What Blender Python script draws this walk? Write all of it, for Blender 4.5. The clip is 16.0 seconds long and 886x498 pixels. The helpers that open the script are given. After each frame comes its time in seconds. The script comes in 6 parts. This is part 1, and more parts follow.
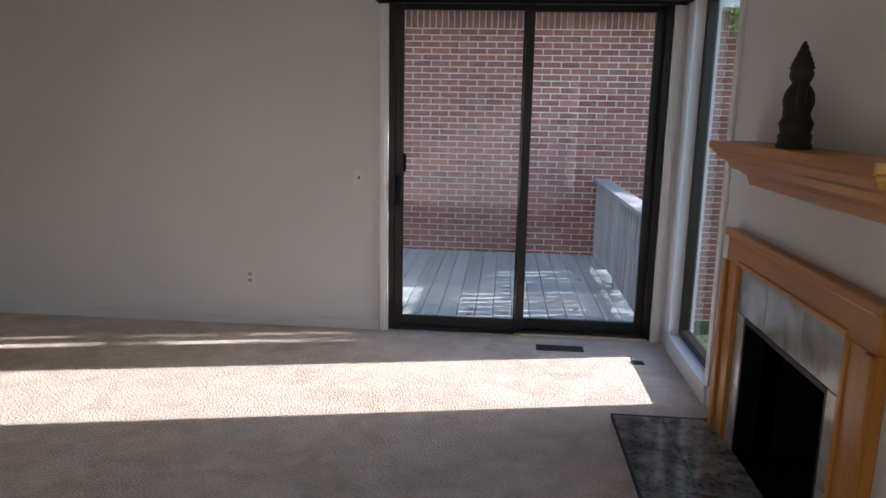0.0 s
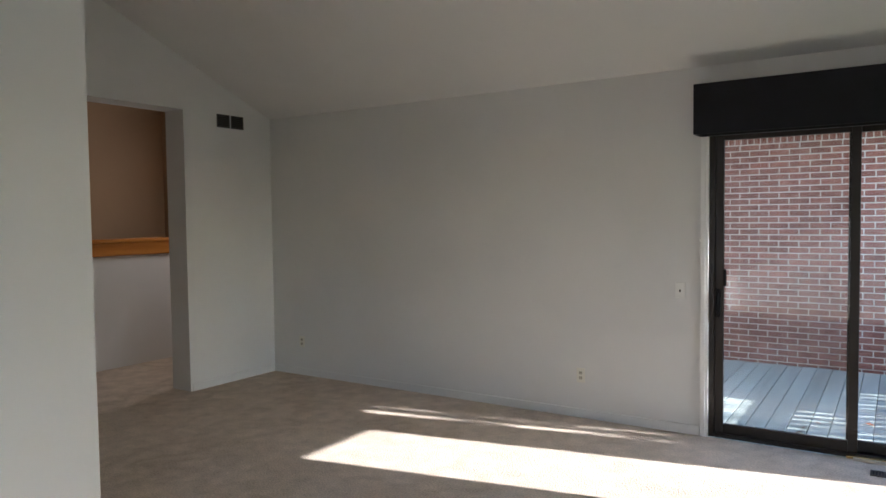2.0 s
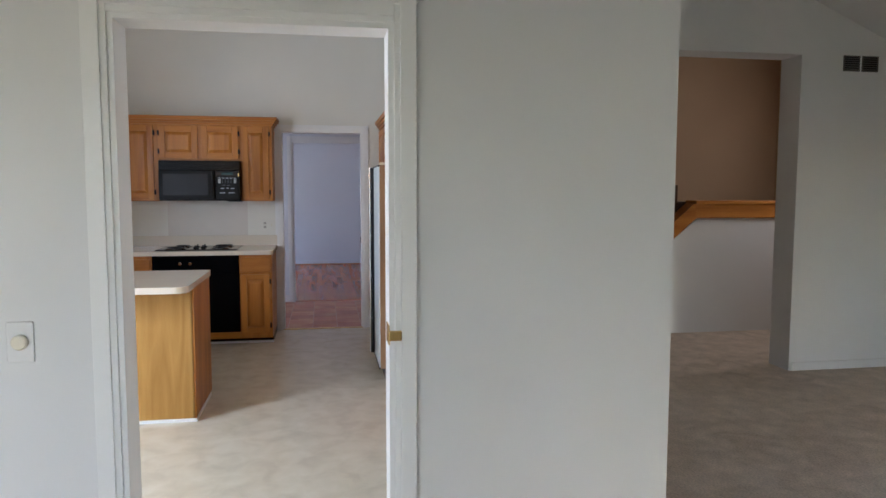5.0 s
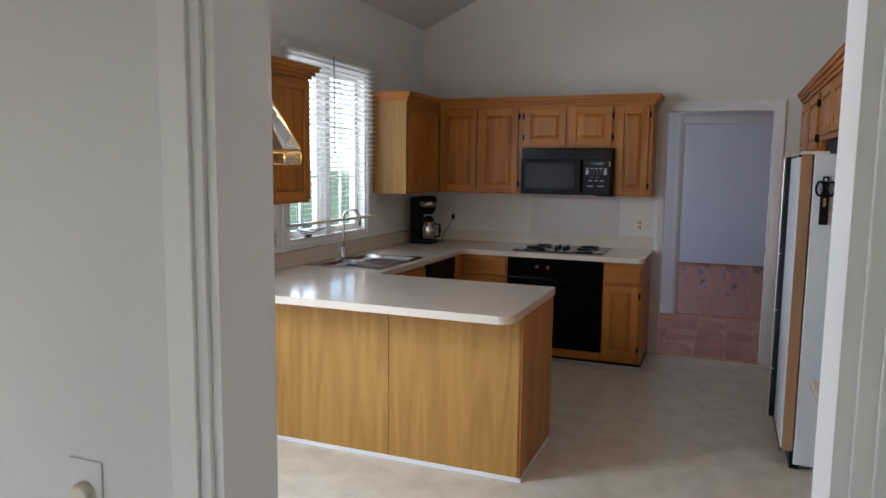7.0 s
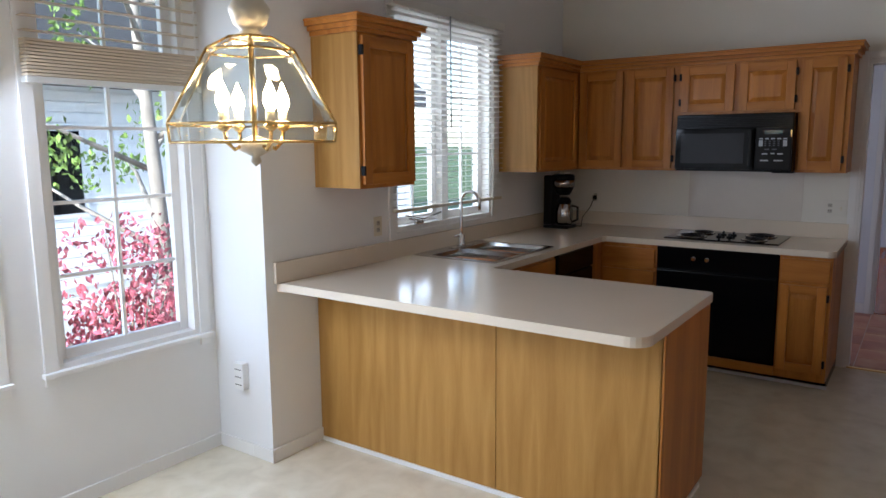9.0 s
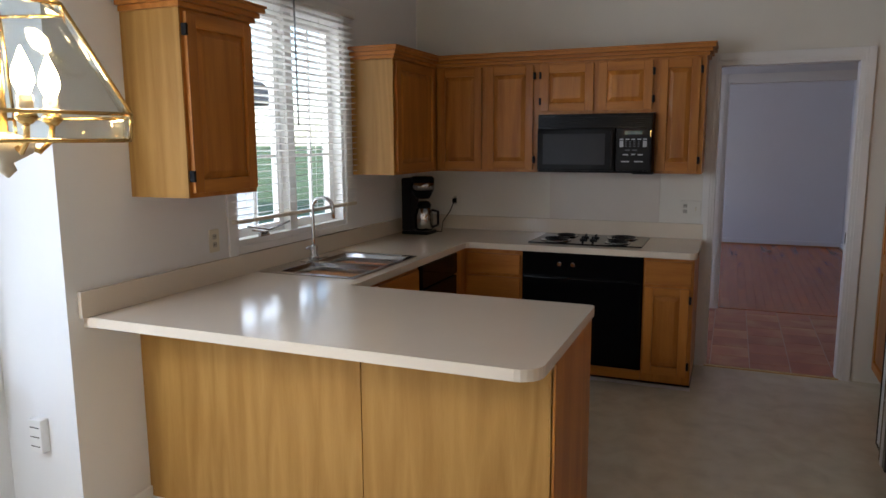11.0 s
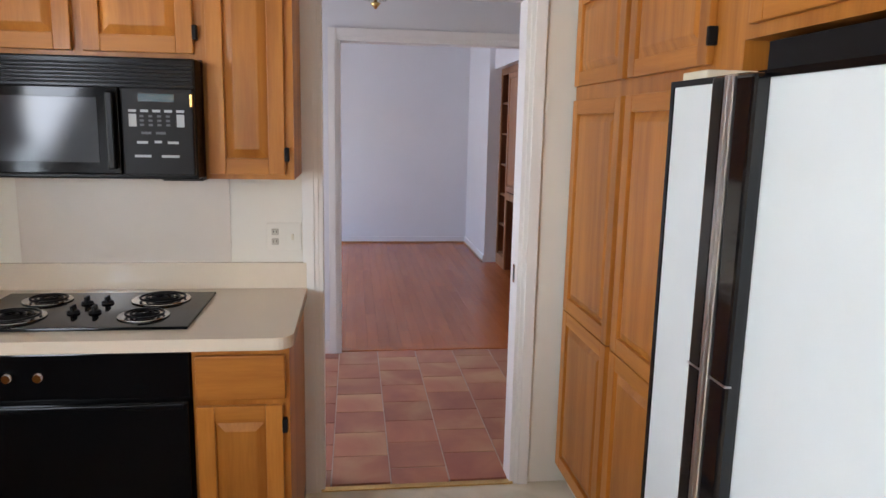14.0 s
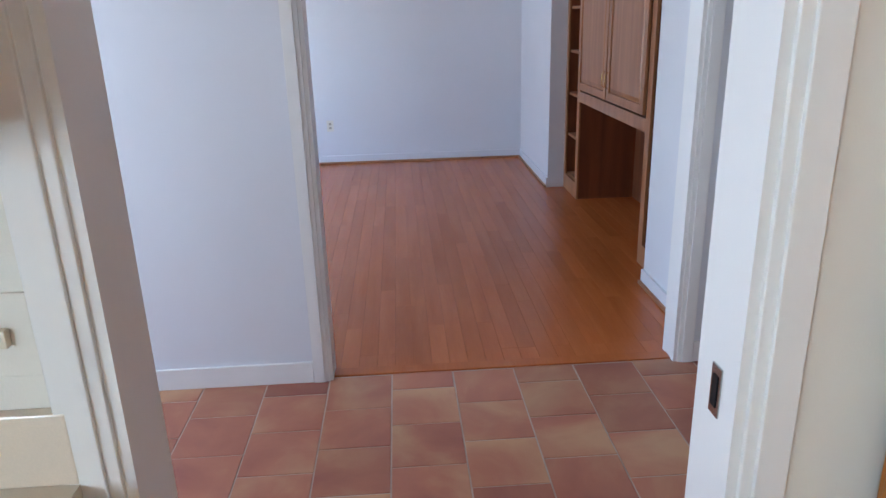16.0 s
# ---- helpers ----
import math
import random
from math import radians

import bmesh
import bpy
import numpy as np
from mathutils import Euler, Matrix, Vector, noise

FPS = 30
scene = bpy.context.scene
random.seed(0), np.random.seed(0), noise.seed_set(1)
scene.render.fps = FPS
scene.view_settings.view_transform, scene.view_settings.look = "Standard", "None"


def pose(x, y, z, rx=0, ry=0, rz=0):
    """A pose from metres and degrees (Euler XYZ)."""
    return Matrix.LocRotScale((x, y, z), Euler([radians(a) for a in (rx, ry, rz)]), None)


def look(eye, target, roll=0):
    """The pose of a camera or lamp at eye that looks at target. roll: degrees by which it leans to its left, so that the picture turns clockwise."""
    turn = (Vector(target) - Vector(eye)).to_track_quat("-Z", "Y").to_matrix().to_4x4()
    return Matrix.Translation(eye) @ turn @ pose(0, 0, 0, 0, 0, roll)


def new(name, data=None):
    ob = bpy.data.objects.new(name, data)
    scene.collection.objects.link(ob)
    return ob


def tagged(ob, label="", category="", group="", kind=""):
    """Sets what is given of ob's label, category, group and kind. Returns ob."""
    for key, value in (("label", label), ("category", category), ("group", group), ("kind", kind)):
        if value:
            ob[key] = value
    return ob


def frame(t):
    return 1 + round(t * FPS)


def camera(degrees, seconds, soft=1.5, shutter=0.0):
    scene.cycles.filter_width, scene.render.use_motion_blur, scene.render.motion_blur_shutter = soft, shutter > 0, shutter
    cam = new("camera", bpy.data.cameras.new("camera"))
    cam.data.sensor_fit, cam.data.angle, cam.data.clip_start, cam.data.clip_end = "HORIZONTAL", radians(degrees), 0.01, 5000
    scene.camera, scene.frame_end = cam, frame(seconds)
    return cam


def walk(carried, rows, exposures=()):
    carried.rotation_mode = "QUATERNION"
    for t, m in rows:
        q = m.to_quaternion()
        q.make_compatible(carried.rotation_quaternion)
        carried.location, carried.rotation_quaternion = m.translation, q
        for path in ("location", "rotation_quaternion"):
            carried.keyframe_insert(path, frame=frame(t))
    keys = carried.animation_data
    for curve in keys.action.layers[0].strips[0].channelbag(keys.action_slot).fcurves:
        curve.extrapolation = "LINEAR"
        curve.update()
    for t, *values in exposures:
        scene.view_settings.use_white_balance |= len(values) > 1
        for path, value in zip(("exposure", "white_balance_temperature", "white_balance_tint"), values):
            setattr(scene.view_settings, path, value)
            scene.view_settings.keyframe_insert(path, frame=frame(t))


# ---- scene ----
cam = camera(64.6, 16.0)
PATH = [
    (0, (0.36, 0.302, 1.475), (0.193, 2.257, 1.09), 1.1),
    (0.5, (0.52, 0.152, 1.489), (0.143, 2.071, 1.069), 1.1),
    (1, (0.621, 0.033, 1.498), (0.145, 1.924, 1.052), 0.6),
    (1.5, (0.645, -0.191, 1.523), (-0.15, 1.613, 1.185), -0.5),
    (2, (0.724, -0.301, 1.587), (-0.366, 1.374, 1.497), -0.7),
    (2.5, (0.886, -0.411, 1.635), (-0.398, 1.122, 1.61), -0.0),
    (3, (0.94, -0.48, 1.628), (-0.578, 0.82, 1.534), -0.5),
    (3.5, (0.917, -0.481, 1.61), (-0.744, 0.616, 1.413), -2.0),
    (4, (0.878, -0.361, 1.582), (-0.836, 0.622, 1.276), -2.3),
    (4.5, (0.578, -0.199, 1.562), (-1.202, 0.688, 1.349), 0.7),
    (5, (0.435, -0.02, 1.508), (-1.529, 0.317, 1.339), 0.1),
    (5.2, (0.317, 0.043, 1.501), (-1.669, 0.135, 1.286), 1.2),
    (6.25, (-0.41, 0.06, 1.57), (-2.31, -0.32, 1.30), 0.7),
    (7.3, (-1.085, 0.062, 1.607), (-2.88, -0.78, 1.343), 0.1),
    (7.5, (-1.226, 0.025, 1.609), (-2.997, -0.853, 1.302), -0.6),
    (8, (-1.428, 0.005, 1.611), (-3.06, -1.116, 1.324), 0.6),
    (8.2, (-1.49, 0.017, 1.612), (-3.056, -1.186, 1.292), 0.9),
    (10.3, (-1.698, -0.282, 1.586), (-3.499, -1.085, 1.251), -2.3),
    (10.5, (-1.751, -0.296, 1.615), (-3.567, -1.049, 1.245), -1.4),
    (11, (-1.974, -0.328, 1.605), (-3.802, -1.081, 1.303), -0.3),
    (11.5, (-2.22, -0.392, 1.619), (-4.106, -0.984, 1.313), 0.9),
    (12, (-2.532, -0.521, 1.6), (-4.509, -0.66, 1.33), 0.2),
    (12.5, (-2.927, -0.485, 1.6), (-4.903, -0.349, 1.322), 0.1),
    (13, (-3.327, -0.457, 1.588), (-5.28, -0.149, 1.288), 1.4),
    (13.5, (-3.786, -0.402, 1.604), (-5.714, 0.032, 1.295), 0.4),
    (14, (-4.314, -0.307, 1.587), (-6.268, -0.055, 1.242), 1.2),
    (14.5, (-4.817, -0.276, 1.587), (-6.771, -0.04, 1.231), 0.5),
    (15, (-5.331, -0.196, 1.548), (-7.285, 0.006, 1.172), 0.3),
    (15.5, (-5.835, -0.111, 1.523), (-7.746, -0.025, 0.94), 0.4),
    (16, (-6.373, -0.057, 1.495), (-8.265, 0.049, 0.857), -1.6),
]
EXPOSURES = [(0.0, 1.97, 5750, 18), (1.0, 2.04, 5650, 17), (2.0, 2.38, 5700, 11), (3.5, 2.62, 5600, 10), (5.0, 2.45, 5500, 11), (7.3, 1.95, 5600, 12), (8.2, 1.95, 5550, 12), (10.3, 1.5, 5850, 13), (11.0, 1.72, 5950, 13), (12.0, 2.5, 6200, 14), (12.5, 2.85, 6300, 14), (13.5, 3.1, 6250, 13), (15.0, 3.3, 5750, 12), (16.0, 3.3, 5450, 5)]
walk(cam, [(t, look(eye, target, roll)) for t, eye, target, roll in PATH], EXPOSURES)

# ---------- light ----------
SUN_DIR = Vector((-1.0, -0.21, -0.515)).normalized()
world = bpy.data.worlds.new("sky_world")
scene.world = world
world.use_nodes = True
wn = world.node_tree.nodes
sky = wn.new("ShaderNodeTexSky")
sky.sky_type, sky.sun_disc = "NISHITA", False
sky.sun_elevation = math.asin(-SUN_DIR.z)
sky.sun_rotation = math.atan2(-SUN_DIR.x, -SUN_DIR.y)
world.node_tree.links.new(sky.outputs[0], wn["Background"].inputs[0])
wn["Background"].inputs[1].default_value = 0.15
sun = new("sun", bpy.data.lights.new("sun", "SUN"))
sun.data.energy, sun.data.angle, sun.data.color = 2.9, radians(0.6), (1.0, 0.95, 0.87)
sun.matrix_world = look((6, 4, 8), Vector((6, 4, 8)) + SUN_DIR)


def area(name, eye, target, w, h, power, color=(1, 1, 1)):
    d = bpy.data.lights.new(name, "AREA")
    d.shape, d.size, d.size_y, d.energy, d.color = "RECTANGLE", w, h, power, color
    ob = new(name, d)
    ob.matrix_world = look(eye, target)
    return ob


# stand-in sky light; apart from the sink window, these sources are unseen additions
area("nook_fill_light", (-2.42, -3.16, 1.5), (-3.1, -1.5, 0.3), 0.72, 1.6, 18, (0.87, 0.93, 1.0))
area("sink_window_light", (-5.465, -2.98, 1.72), (-5.465, 0, 1.4), 1.1, 1.26, 6.0, (1.0, 0.98, 0.95))
area("study_window_light", (-11.6, -2.72, 1.4), (-11.6, 0, 1.2), 2.4, 1.5, 4.2, (0.87, 0.90, 1.0))
# added fill lamp; the foyer wall has no window behind it
area("foyer_fill_light", (-5.6, 5.58, 2.0), (-5.8, 3, 1.4), 0.9, 1.2, 4.5, (1.0, 0.9, 0.78))
area("hall_fill_light", (-8.2, -2.75, 1.5), (-8.2, 0, 1.2), 1.0, 1.4, 2.8, (0.94, 0.92, 1.0))


# ---------- materials ----------
def mat(name, color, rough=0.6, metal=0.0, vary=0.06, scale=6.0, bump=0.0, bump_scale=120.0, fine=0.0, coat=0.0, obrand=0.0, island=0.0, spec=0.5):
    m = bpy.data.materials.new(name)
    m.use_nodes = True
    nt = m.node_tree
    b = nt.nodes["Principled BSDF"]
    b.inputs["Roughness"].default_value, b.inputs["Metallic"].default_value = rough, metal
    b.inputs["Coat Weight"].default_value = coat
    tc = nt.nodes.new("ShaderNodeTexCoord")
    n1 = nt.nodes.new("ShaderNodeTexNoise")
    n1.inputs["Scale"].default_value, n1.inputs["Detail"].default_value = scale, 4
    nt.links.new(tc.outputs["Object"], n1.inputs["Vector"])
    add = n1.outputs["Fac"]
    hsv = nt.nodes.new("ShaderNodeHueSaturation")
    hsv.inputs["Color"].default_value = (*color, 1)
    mr = nt.nodes.new("ShaderNodeMapRange")
    mr.inputs["From Min"].default_value, mr.inputs["From Max"].default_value = 0.3, 0.7
    mr.inputs["To Min"].default_value, mr.inputs["To Max"].default_value = 1 - vary, 1 + vary
    nt.links.new(add, mr.inputs["Value"])
    last = mr.outputs[0]

    def times(sock, lo, hi):
        r = nt.nodes.new("ShaderNodeMapRange")
        r.inputs["To Min"].default_value, r.inputs["To Max"].default_value = lo, hi
        nt.links.new(sock, r.inputs["Value"])
        mu = nt.nodes.new("ShaderNodeMath")
        mu.operation = "MULTIPLY"
        nt.links.new(last, mu.inputs[0]), nt.links.new(r.outputs[0], mu.inputs[1])
        return mu.outputs[0]
    if fine:
        n2 = nt.nodes.new("ShaderNodeTexNoise")
        n2.inputs["Scale"].default_value, n2.inputs["Detail"].default_value = bump_scale, 3
        nt.links.new(tc.outputs["Object"], n2.inputs["Vector"])
        last = times(n2.outputs["Fac"], 1 - fine, 1 + fine)
    if obrand:
        oi = nt.nodes.new("ShaderNodeObjectInfo")
        last = times(oi.outputs["Random"], 1 - obrand, 1 + obrand)
    if island:
        ge = nt.nodes.new("ShaderNodeNewGeometry")
        last = times(ge.outputs["Random Per Island"], 1 - island, 1 + island)
    nt.links.new(last, hsv.inputs["Value"])
    nt.links.new(hsv.outputs[0], b.inputs["Base Color"])
    b.inputs["Specular IOR Level"].default_value = spec
    if bump:
        nb = nt.nodes.new("ShaderNodeTexNoise")
        nb.inputs["Scale"].default_value, nb.inputs["Detail"].default_value = bump_scale, 3
        nt.links.new(tc.outputs["Object"], nb.inputs["Vector"])
        bp = nt.nodes.new("ShaderNodeBump")
        bp.inputs["Strength"].default_value, bp.inputs["Distance"].default_value = bump, 0.01
        nt.links.new(nb.outputs["Fac"], bp.inputs["Height"])
        nt.links.new(bp.outputs[0], b.inputs["Normal"])
    return m


def wood(name, dark, light, axis, rough=0.35, scale=1.0, coat=0.0, rand=0.0, cathedral=0.0, spec=0.3, flame=0.5):
    """Grain that runs along axis."""
    m = bpy.data.materials.new(name)
    m.use_nodes = True
    nt = m.node_tree
    b = nt.nodes["Principled BSDF"]
    tc, mp = nt.nodes.new("ShaderNodeTexCoord"), nt.nodes.new("ShaderNodeMapping")
    s = [9.0 * scale] * 3
    s[axis] = 0.7 * scale
    mp.inputs["Scale"].default_value = s
    nt.links.new(tc.outputs["Object"], mp.inputs["Vector"])
    oi = nt.nodes.new("ShaderNodeObjectInfo")
    ml = nt.nodes.new("ShaderNodeVectorMath")
    ml.operation = "SCALE"
    ml.inputs[0].default_value = (13.0, 7.0, 11.0)
    nt.links.new(oi.outputs["Random"], ml.inputs["Scale"])
    ad = nt.nodes.new("ShaderNodeVectorMath")
    nt.links.new(mp.outputs[0], ad.inputs[0]), nt.links.new(ml.outputs[0], ad.inputs[1])
    n1 = nt.nodes.new("ShaderNodeTexNoise")
    n1.inputs["Scale"].default_value, n1.inputs["Detail"].default_value, n1.inputs["Distortion"].default_value = 1.2, 6, 0.6
    n2 = nt.nodes.new("ShaderNodeTexNoise")
    n2.inputs["Scale"].default_value, n2.inputs["Detail"].default_value = 14, 4
    for n in (n1, n2):
        nt.links.new(ad.outputs[0], n.inputs["Vector"])
    n0 = nt.nodes.new("ShaderNodeTexNoise")
    n0.inputs["Scale"].default_value, n0.inputs["Detail"].default_value = flame, 1.5
    nt.links.new(ad.outputs[0], n0.inputs["Vector"])
    mu, sn = nt.nodes.new("ShaderNodeMath"), nt.nodes.new("ShaderNodeMath")
    mu.operation, sn.operation = "MULTIPLY", "PINGPONG"
    mu.inputs[1].default_value, sn.inputs[1].default_value = 11.0, 1.0
    nt.links.new(n0.outputs["Fac"], mu.inputs[0]), nt.links.new(mu.outputs[0], sn.inputs[0])
    mx = nt.nodes.new("ShaderNodeMix")
    mx.inputs[0].default_value = 0.3
    nt.links.new(n1.outputs["Fac"], mx.inputs[2]), nt.links.new(n2.outputs["Fac"], mx.inputs[3])
    mx2 = nt.nodes.new("ShaderNodeMix")
    mx2.inputs[0].default_value = 0.18 + cathedral
    nt.links.new(mx.outputs[0], mx2.inputs[2]), nt.links.new(sn.outputs[0], mx2.inputs[3])
    cr = nt.nodes.new("ShaderNodeValToRGB")
    cr.color_ramp.elements[0].position, cr.color_ramp.elements[1].position = 0.30, 0.68
    cr.color_ramp.elements[0].color, cr.color_ramp.elements[1].color = (*dark, 1), (*light, 1)
    nt.links.new(mx2.outputs[0], cr.inputs[0])
    hsv = nt.nodes.new("ShaderNodeHueSaturation")
    mr = nt.nodes.new("ShaderNodeMapRange")
    mr.inputs["To Min"].default_value, mr.inputs["To Max"].default_value = 1 - rand, 1 + rand
    nt.links.new(oi.outputs["Random"], mr.inputs["Value"]), nt.links.new(mr.outputs[0], hsv.inputs["Value"])
    nt.links.new(cr.outputs[0], hsv.inputs["Color"]), nt.links.new(hsv.outputs[0], b.inputs["Base Color"])
    b.inputs["Roughness"].default_value, b.inputs["Coat Weight"].default_value = rough, coat
    b.inputs["Coat Roughness"].default_value = 0.15
    b.inputs["Specular IOR Level"].default_value = spec
    bp = nt.nodes.new("ShaderNodeBump")
    bp.inputs["Strength"].default_value, bp.inputs["Distance"].default_value = 0.12, 0.004
    nt.links.new(n2.outputs["Fac"], bp.inputs["Height"]), nt.links.new(bp.outputs[0], b.inputs["Normal"])
    return m


def glass(name, color=(1, 1, 1), rough=0.0, sheen=0.04):
    """Thin pane: mostly clear with a mirror sheen that grows to the edge of view."""
    m = bpy.data.materials.new(name)
    m.use_nodes = True
    nt = m.node_tree
    nt.nodes.clear()
    out, tr = nt.nodes.new("ShaderNodeOutputMaterial"), nt.nodes.new("ShaderNodeBsdfTransparent")
    gl, fr, mx = nt.nodes.new("ShaderNodeBsdfGlossy"), nt.nodes.new("ShaderNodeLayerWeight"), nt.nodes.new("ShaderNodeMixShader")
    pw, ma = nt.nodes.new("ShaderNodeMath"), nt.nodes.new("ShaderNodeMath")
    pw.operation, ma.operation = "POWER", "MULTIPLY_ADD"
    pw.inputs[1].default_value, ma.inputs[1].default_value, ma.inputs[2].default_value = 5.0, 0.9, sheen
    fr.inputs["Blend"].default_value = 0.5
    tr.inputs["Color"].default_value = (*color, 1)
    gl.inputs["Roughness"].default_value = rough
    nt.links.new(fr.outputs["Facing"], pw.inputs[0]), nt.links.new(pw.outputs[0], ma.inputs[0]), nt.links.new(ma.outputs[0], mx.inputs[0]), nt.links.new(tr.outputs[0], mx.inputs[1]), nt.links.new(gl.outputs[0], mx.inputs[2])
    nt.links.new(mx.outputs[0], out.inputs[0])
    return m


def stone(name, cols, scale, rough, spots=0.0, obrand=0.0):
    m = bpy.data.materials.new(name)
    m.use_nodes = True
    nt = m.node_tree
    b = nt.nodes["Principled BSDF"]
    tc = nt.nodes.new("ShaderNodeTexCoord")
    oi = nt.nodes.new("ShaderNodeObjectInfo")
    sc = nt.nodes.new("ShaderNodeVectorMath")
    sc.operation = "SCALE"
    sc.inputs[0].default_value = (17.0, 9.0, 5.0)
    nt.links.new(oi.outputs["Random"], sc.inputs["Scale"])
    ad = nt.nodes.new("ShaderNodeVectorMath")
    nt.links.new(tc.outputs["Object"], ad.inputs[0]), nt.links.new(sc.outputs[0], ad.inputs[1])
    n = nt.nodes.new("ShaderNodeTexNoise")
    n.inputs["Scale"].default_value, n.inputs["Detail"].default_value, n.inputs["Distortion"].default_value = scale, 5, 0.4
    nt.links.new(ad.outputs[0], n.inputs["Vector"])
    cr = nt.nodes.new("ShaderNodeValToRGB")
    el = cr.color_ramp.elements
    for i, c in enumerate(cols):
        p = 0.32 + 0.36 * i / (len(cols) - 1)
        e = el[i] if i < 2 else el.new(p)
        e.position, e.color = p, (*c, 1)
    nt.links.new(n.outputs["Fac"], cr.inputs[0])
    hsv = nt.nodes.new("ShaderNodeHueSaturation")
    mr = nt.nodes.new("ShaderNodeMapRange")
    mr.inputs["To Min"].default_value, mr.inputs["To Max"].default_value = 1 - obrand, 1 + obrand
    nt.links.new(oi.outputs["Random"], mr.inputs["Value"]), nt.links.new(mr.outputs[0], hsv.inputs["Value"])
    nt.links.new(cr.outputs[0], hsv.inputs["Color"])
    col = hsv.outputs[0]
    if spots:
        vo = nt.nodes.new("ShaderNodeTexVoronoi")
        vo.inputs["Scale"].default_value = spots
        nt.links.new(tc.outputs["Object"], vo.inputs["Vector"])
        c2 = nt.nodes.new("ShaderNodeValToRGB")
        c2.color_ramp.elements[0].position, c2.color_ramp.elements[1].position = 0.22, 0.34
        c2.color_ramp.elements[0].color, c2.color_ramp.elements[1].color = (0.42, 0.42, 0.42, 1), (1, 1, 1, 1)
        nt.links.new(vo.outputs["Distance"], c2.inputs[0])
        mm = nt.nodes.new("ShaderNodeMix")
        mm.data_type, mm.blend_type = "RGBA", "MULTIPLY"
        mm.inputs[0].default_value = 1
        nt.links.new(col, mm.inputs[6]), nt.links.new(c2.outputs[0], mm.inputs[7])
        col = mm.outputs[2]
    nt.links.new(col, b.inputs["Base Color"])
    b.inputs["Roughness"].default_value = rough
    bp = nt.nodes.new("ShaderNodeBump")
    bp.inputs["Strength"].default_value, bp.inputs["Distance"].default_value = 0.15, 0.004
    nt.links.new(n.outputs["Fac"], bp.inputs["Height"]), nt.links.new(bp.outputs[0], b.inputs["Normal"])
    return m


def emit(name, color, strength):
    m = bpy.data.materials.new(name)
    m.use_nodes = True
    b = m.node_tree.nodes["Principled BSDF"]
    b.inputs["Base Color"].default_value = (*color, 1)
    b.inputs["Emission Color"].default_value = (*color, 1)
    b.inputs["Emission Strength"].default_value = strength
    return m


PAINT = mat("wall_paint", (0.72, 0.71, 0.695), 0.75, vary=0.03, scale=1.5, bump=0.06, bump_scale=260)
PAINT_K = mat("kitchen_paint", (0.76, 0.73, 0.655), 0.6, vary=0.03, scale=1.5, bump=0.05, bump_scale=260)
# whiter, cooler copy of the kitchen paint; window light put into the colour
PAINT_N = mat("window_lit_paint", (0.79, 0.785, 0.775), 0.6, vary=0.02, scale=1.5, bump=0.05, bump_scale=260)
PAINT_S = mat("study_paint", (0.72, 0.728, 0.76), 0.75, vary=0.02, scale=1.5, bump=0.05, bump_scale=260)
TAN = mat("tan_wall_paint", (0.50, 0.34, 0.21), 0.8, vary=0.05, scale=1.2, bump=0.05, bump_scale=200)
CEIL = mat("ceiling_paint", (0.72, 0.71, 0.695), 0.9, vary=0.02, scale=2, bump=0.15, bump_scale=180)
TRIM = mat("white_trim_paint", (0.80, 0.79, 0.77), 0.4, vary=0.02, scale=3)
CARPET = mat("beige_carpet", (0.635, 0.525, 0.42), 1.0, vary=0.10, scale=9.0, bump=0.8, bump_scale=85, fine=0.45)


def pile_tracks(m, scale, depth):
    """Trodden pile: broken darker scuffs and vacuum marks over the carpet's own colour."""
    nt = m.node_tree
    b = nt.nodes["Principled BSDF"]
    src = b.inputs["Base Color"].links[0].from_socket
    tc, n, big = nt.nodes.new("ShaderNodeTexCoord"), nt.nodes.new("ShaderNodeTexNoise"), nt.nodes.new("ShaderNodeTexNoise")
    n.inputs["Scale"].default_value, n.inputs["Detail"].default_value, n.inputs["Distortion"].default_value = scale, 7, 0.25
    big.inputs["Scale"].default_value, big.inputs["Detail"].default_value = 1.3, 3
    nt.links.new(tc.outputs["Object"], n.inputs["Vector"]), nt.links.new(tc.outputs["Object"], big.inputs["Vector"])
    ramp, where, mul, mix = nt.nodes.new("ShaderNodeValToRGB"), nt.nodes.new("ShaderNodeMapRange"), nt.nodes.new("ShaderNodeMath"), nt.nodes.new("ShaderNodeMixRGB")
    e = ramp.color_ramp.elements
    e[0].position, e[0].color = 0.34, (0.1, 0.1, 0.1, 1)
    e[1].position, e[1].color = 0.70, (0, 0, 0, 1)
    mid = e.new(0.485)
    mid.color = (1, 1, 1, 1)
    edge = e.new(0.58)
    edge.color = (0.15, 0.15, 0.15, 1)
    where.inputs[1].default_value, where.inputs[2].default_value = 0.35, 0.65
    where.inputs[3].default_value, where.inputs[4].default_value = 0.3, 1.0
    mul.operation, mix.blend_type = "MULTIPLY", "MULTIPLY"
    mix.inputs[2].default_value = (1 - depth, 1 - 1.1 * depth, 1 - 1.25 * depth, 1)
    nt.links.new(n.outputs["Fac"], ramp.inputs[0]), nt.links.new(big.outputs["Fac"], where.inputs[0])
    nt.links.new(ramp.outputs[0], mul.inputs[0]), nt.links.new(where.outputs[0], mul.inputs[1])
    nt.links.new(mul.outputs[0], mix.inputs[0]), nt.links.new(src, mix.inputs[1]), nt.links.new(mix.outputs[0], b.inputs["Base Color"])


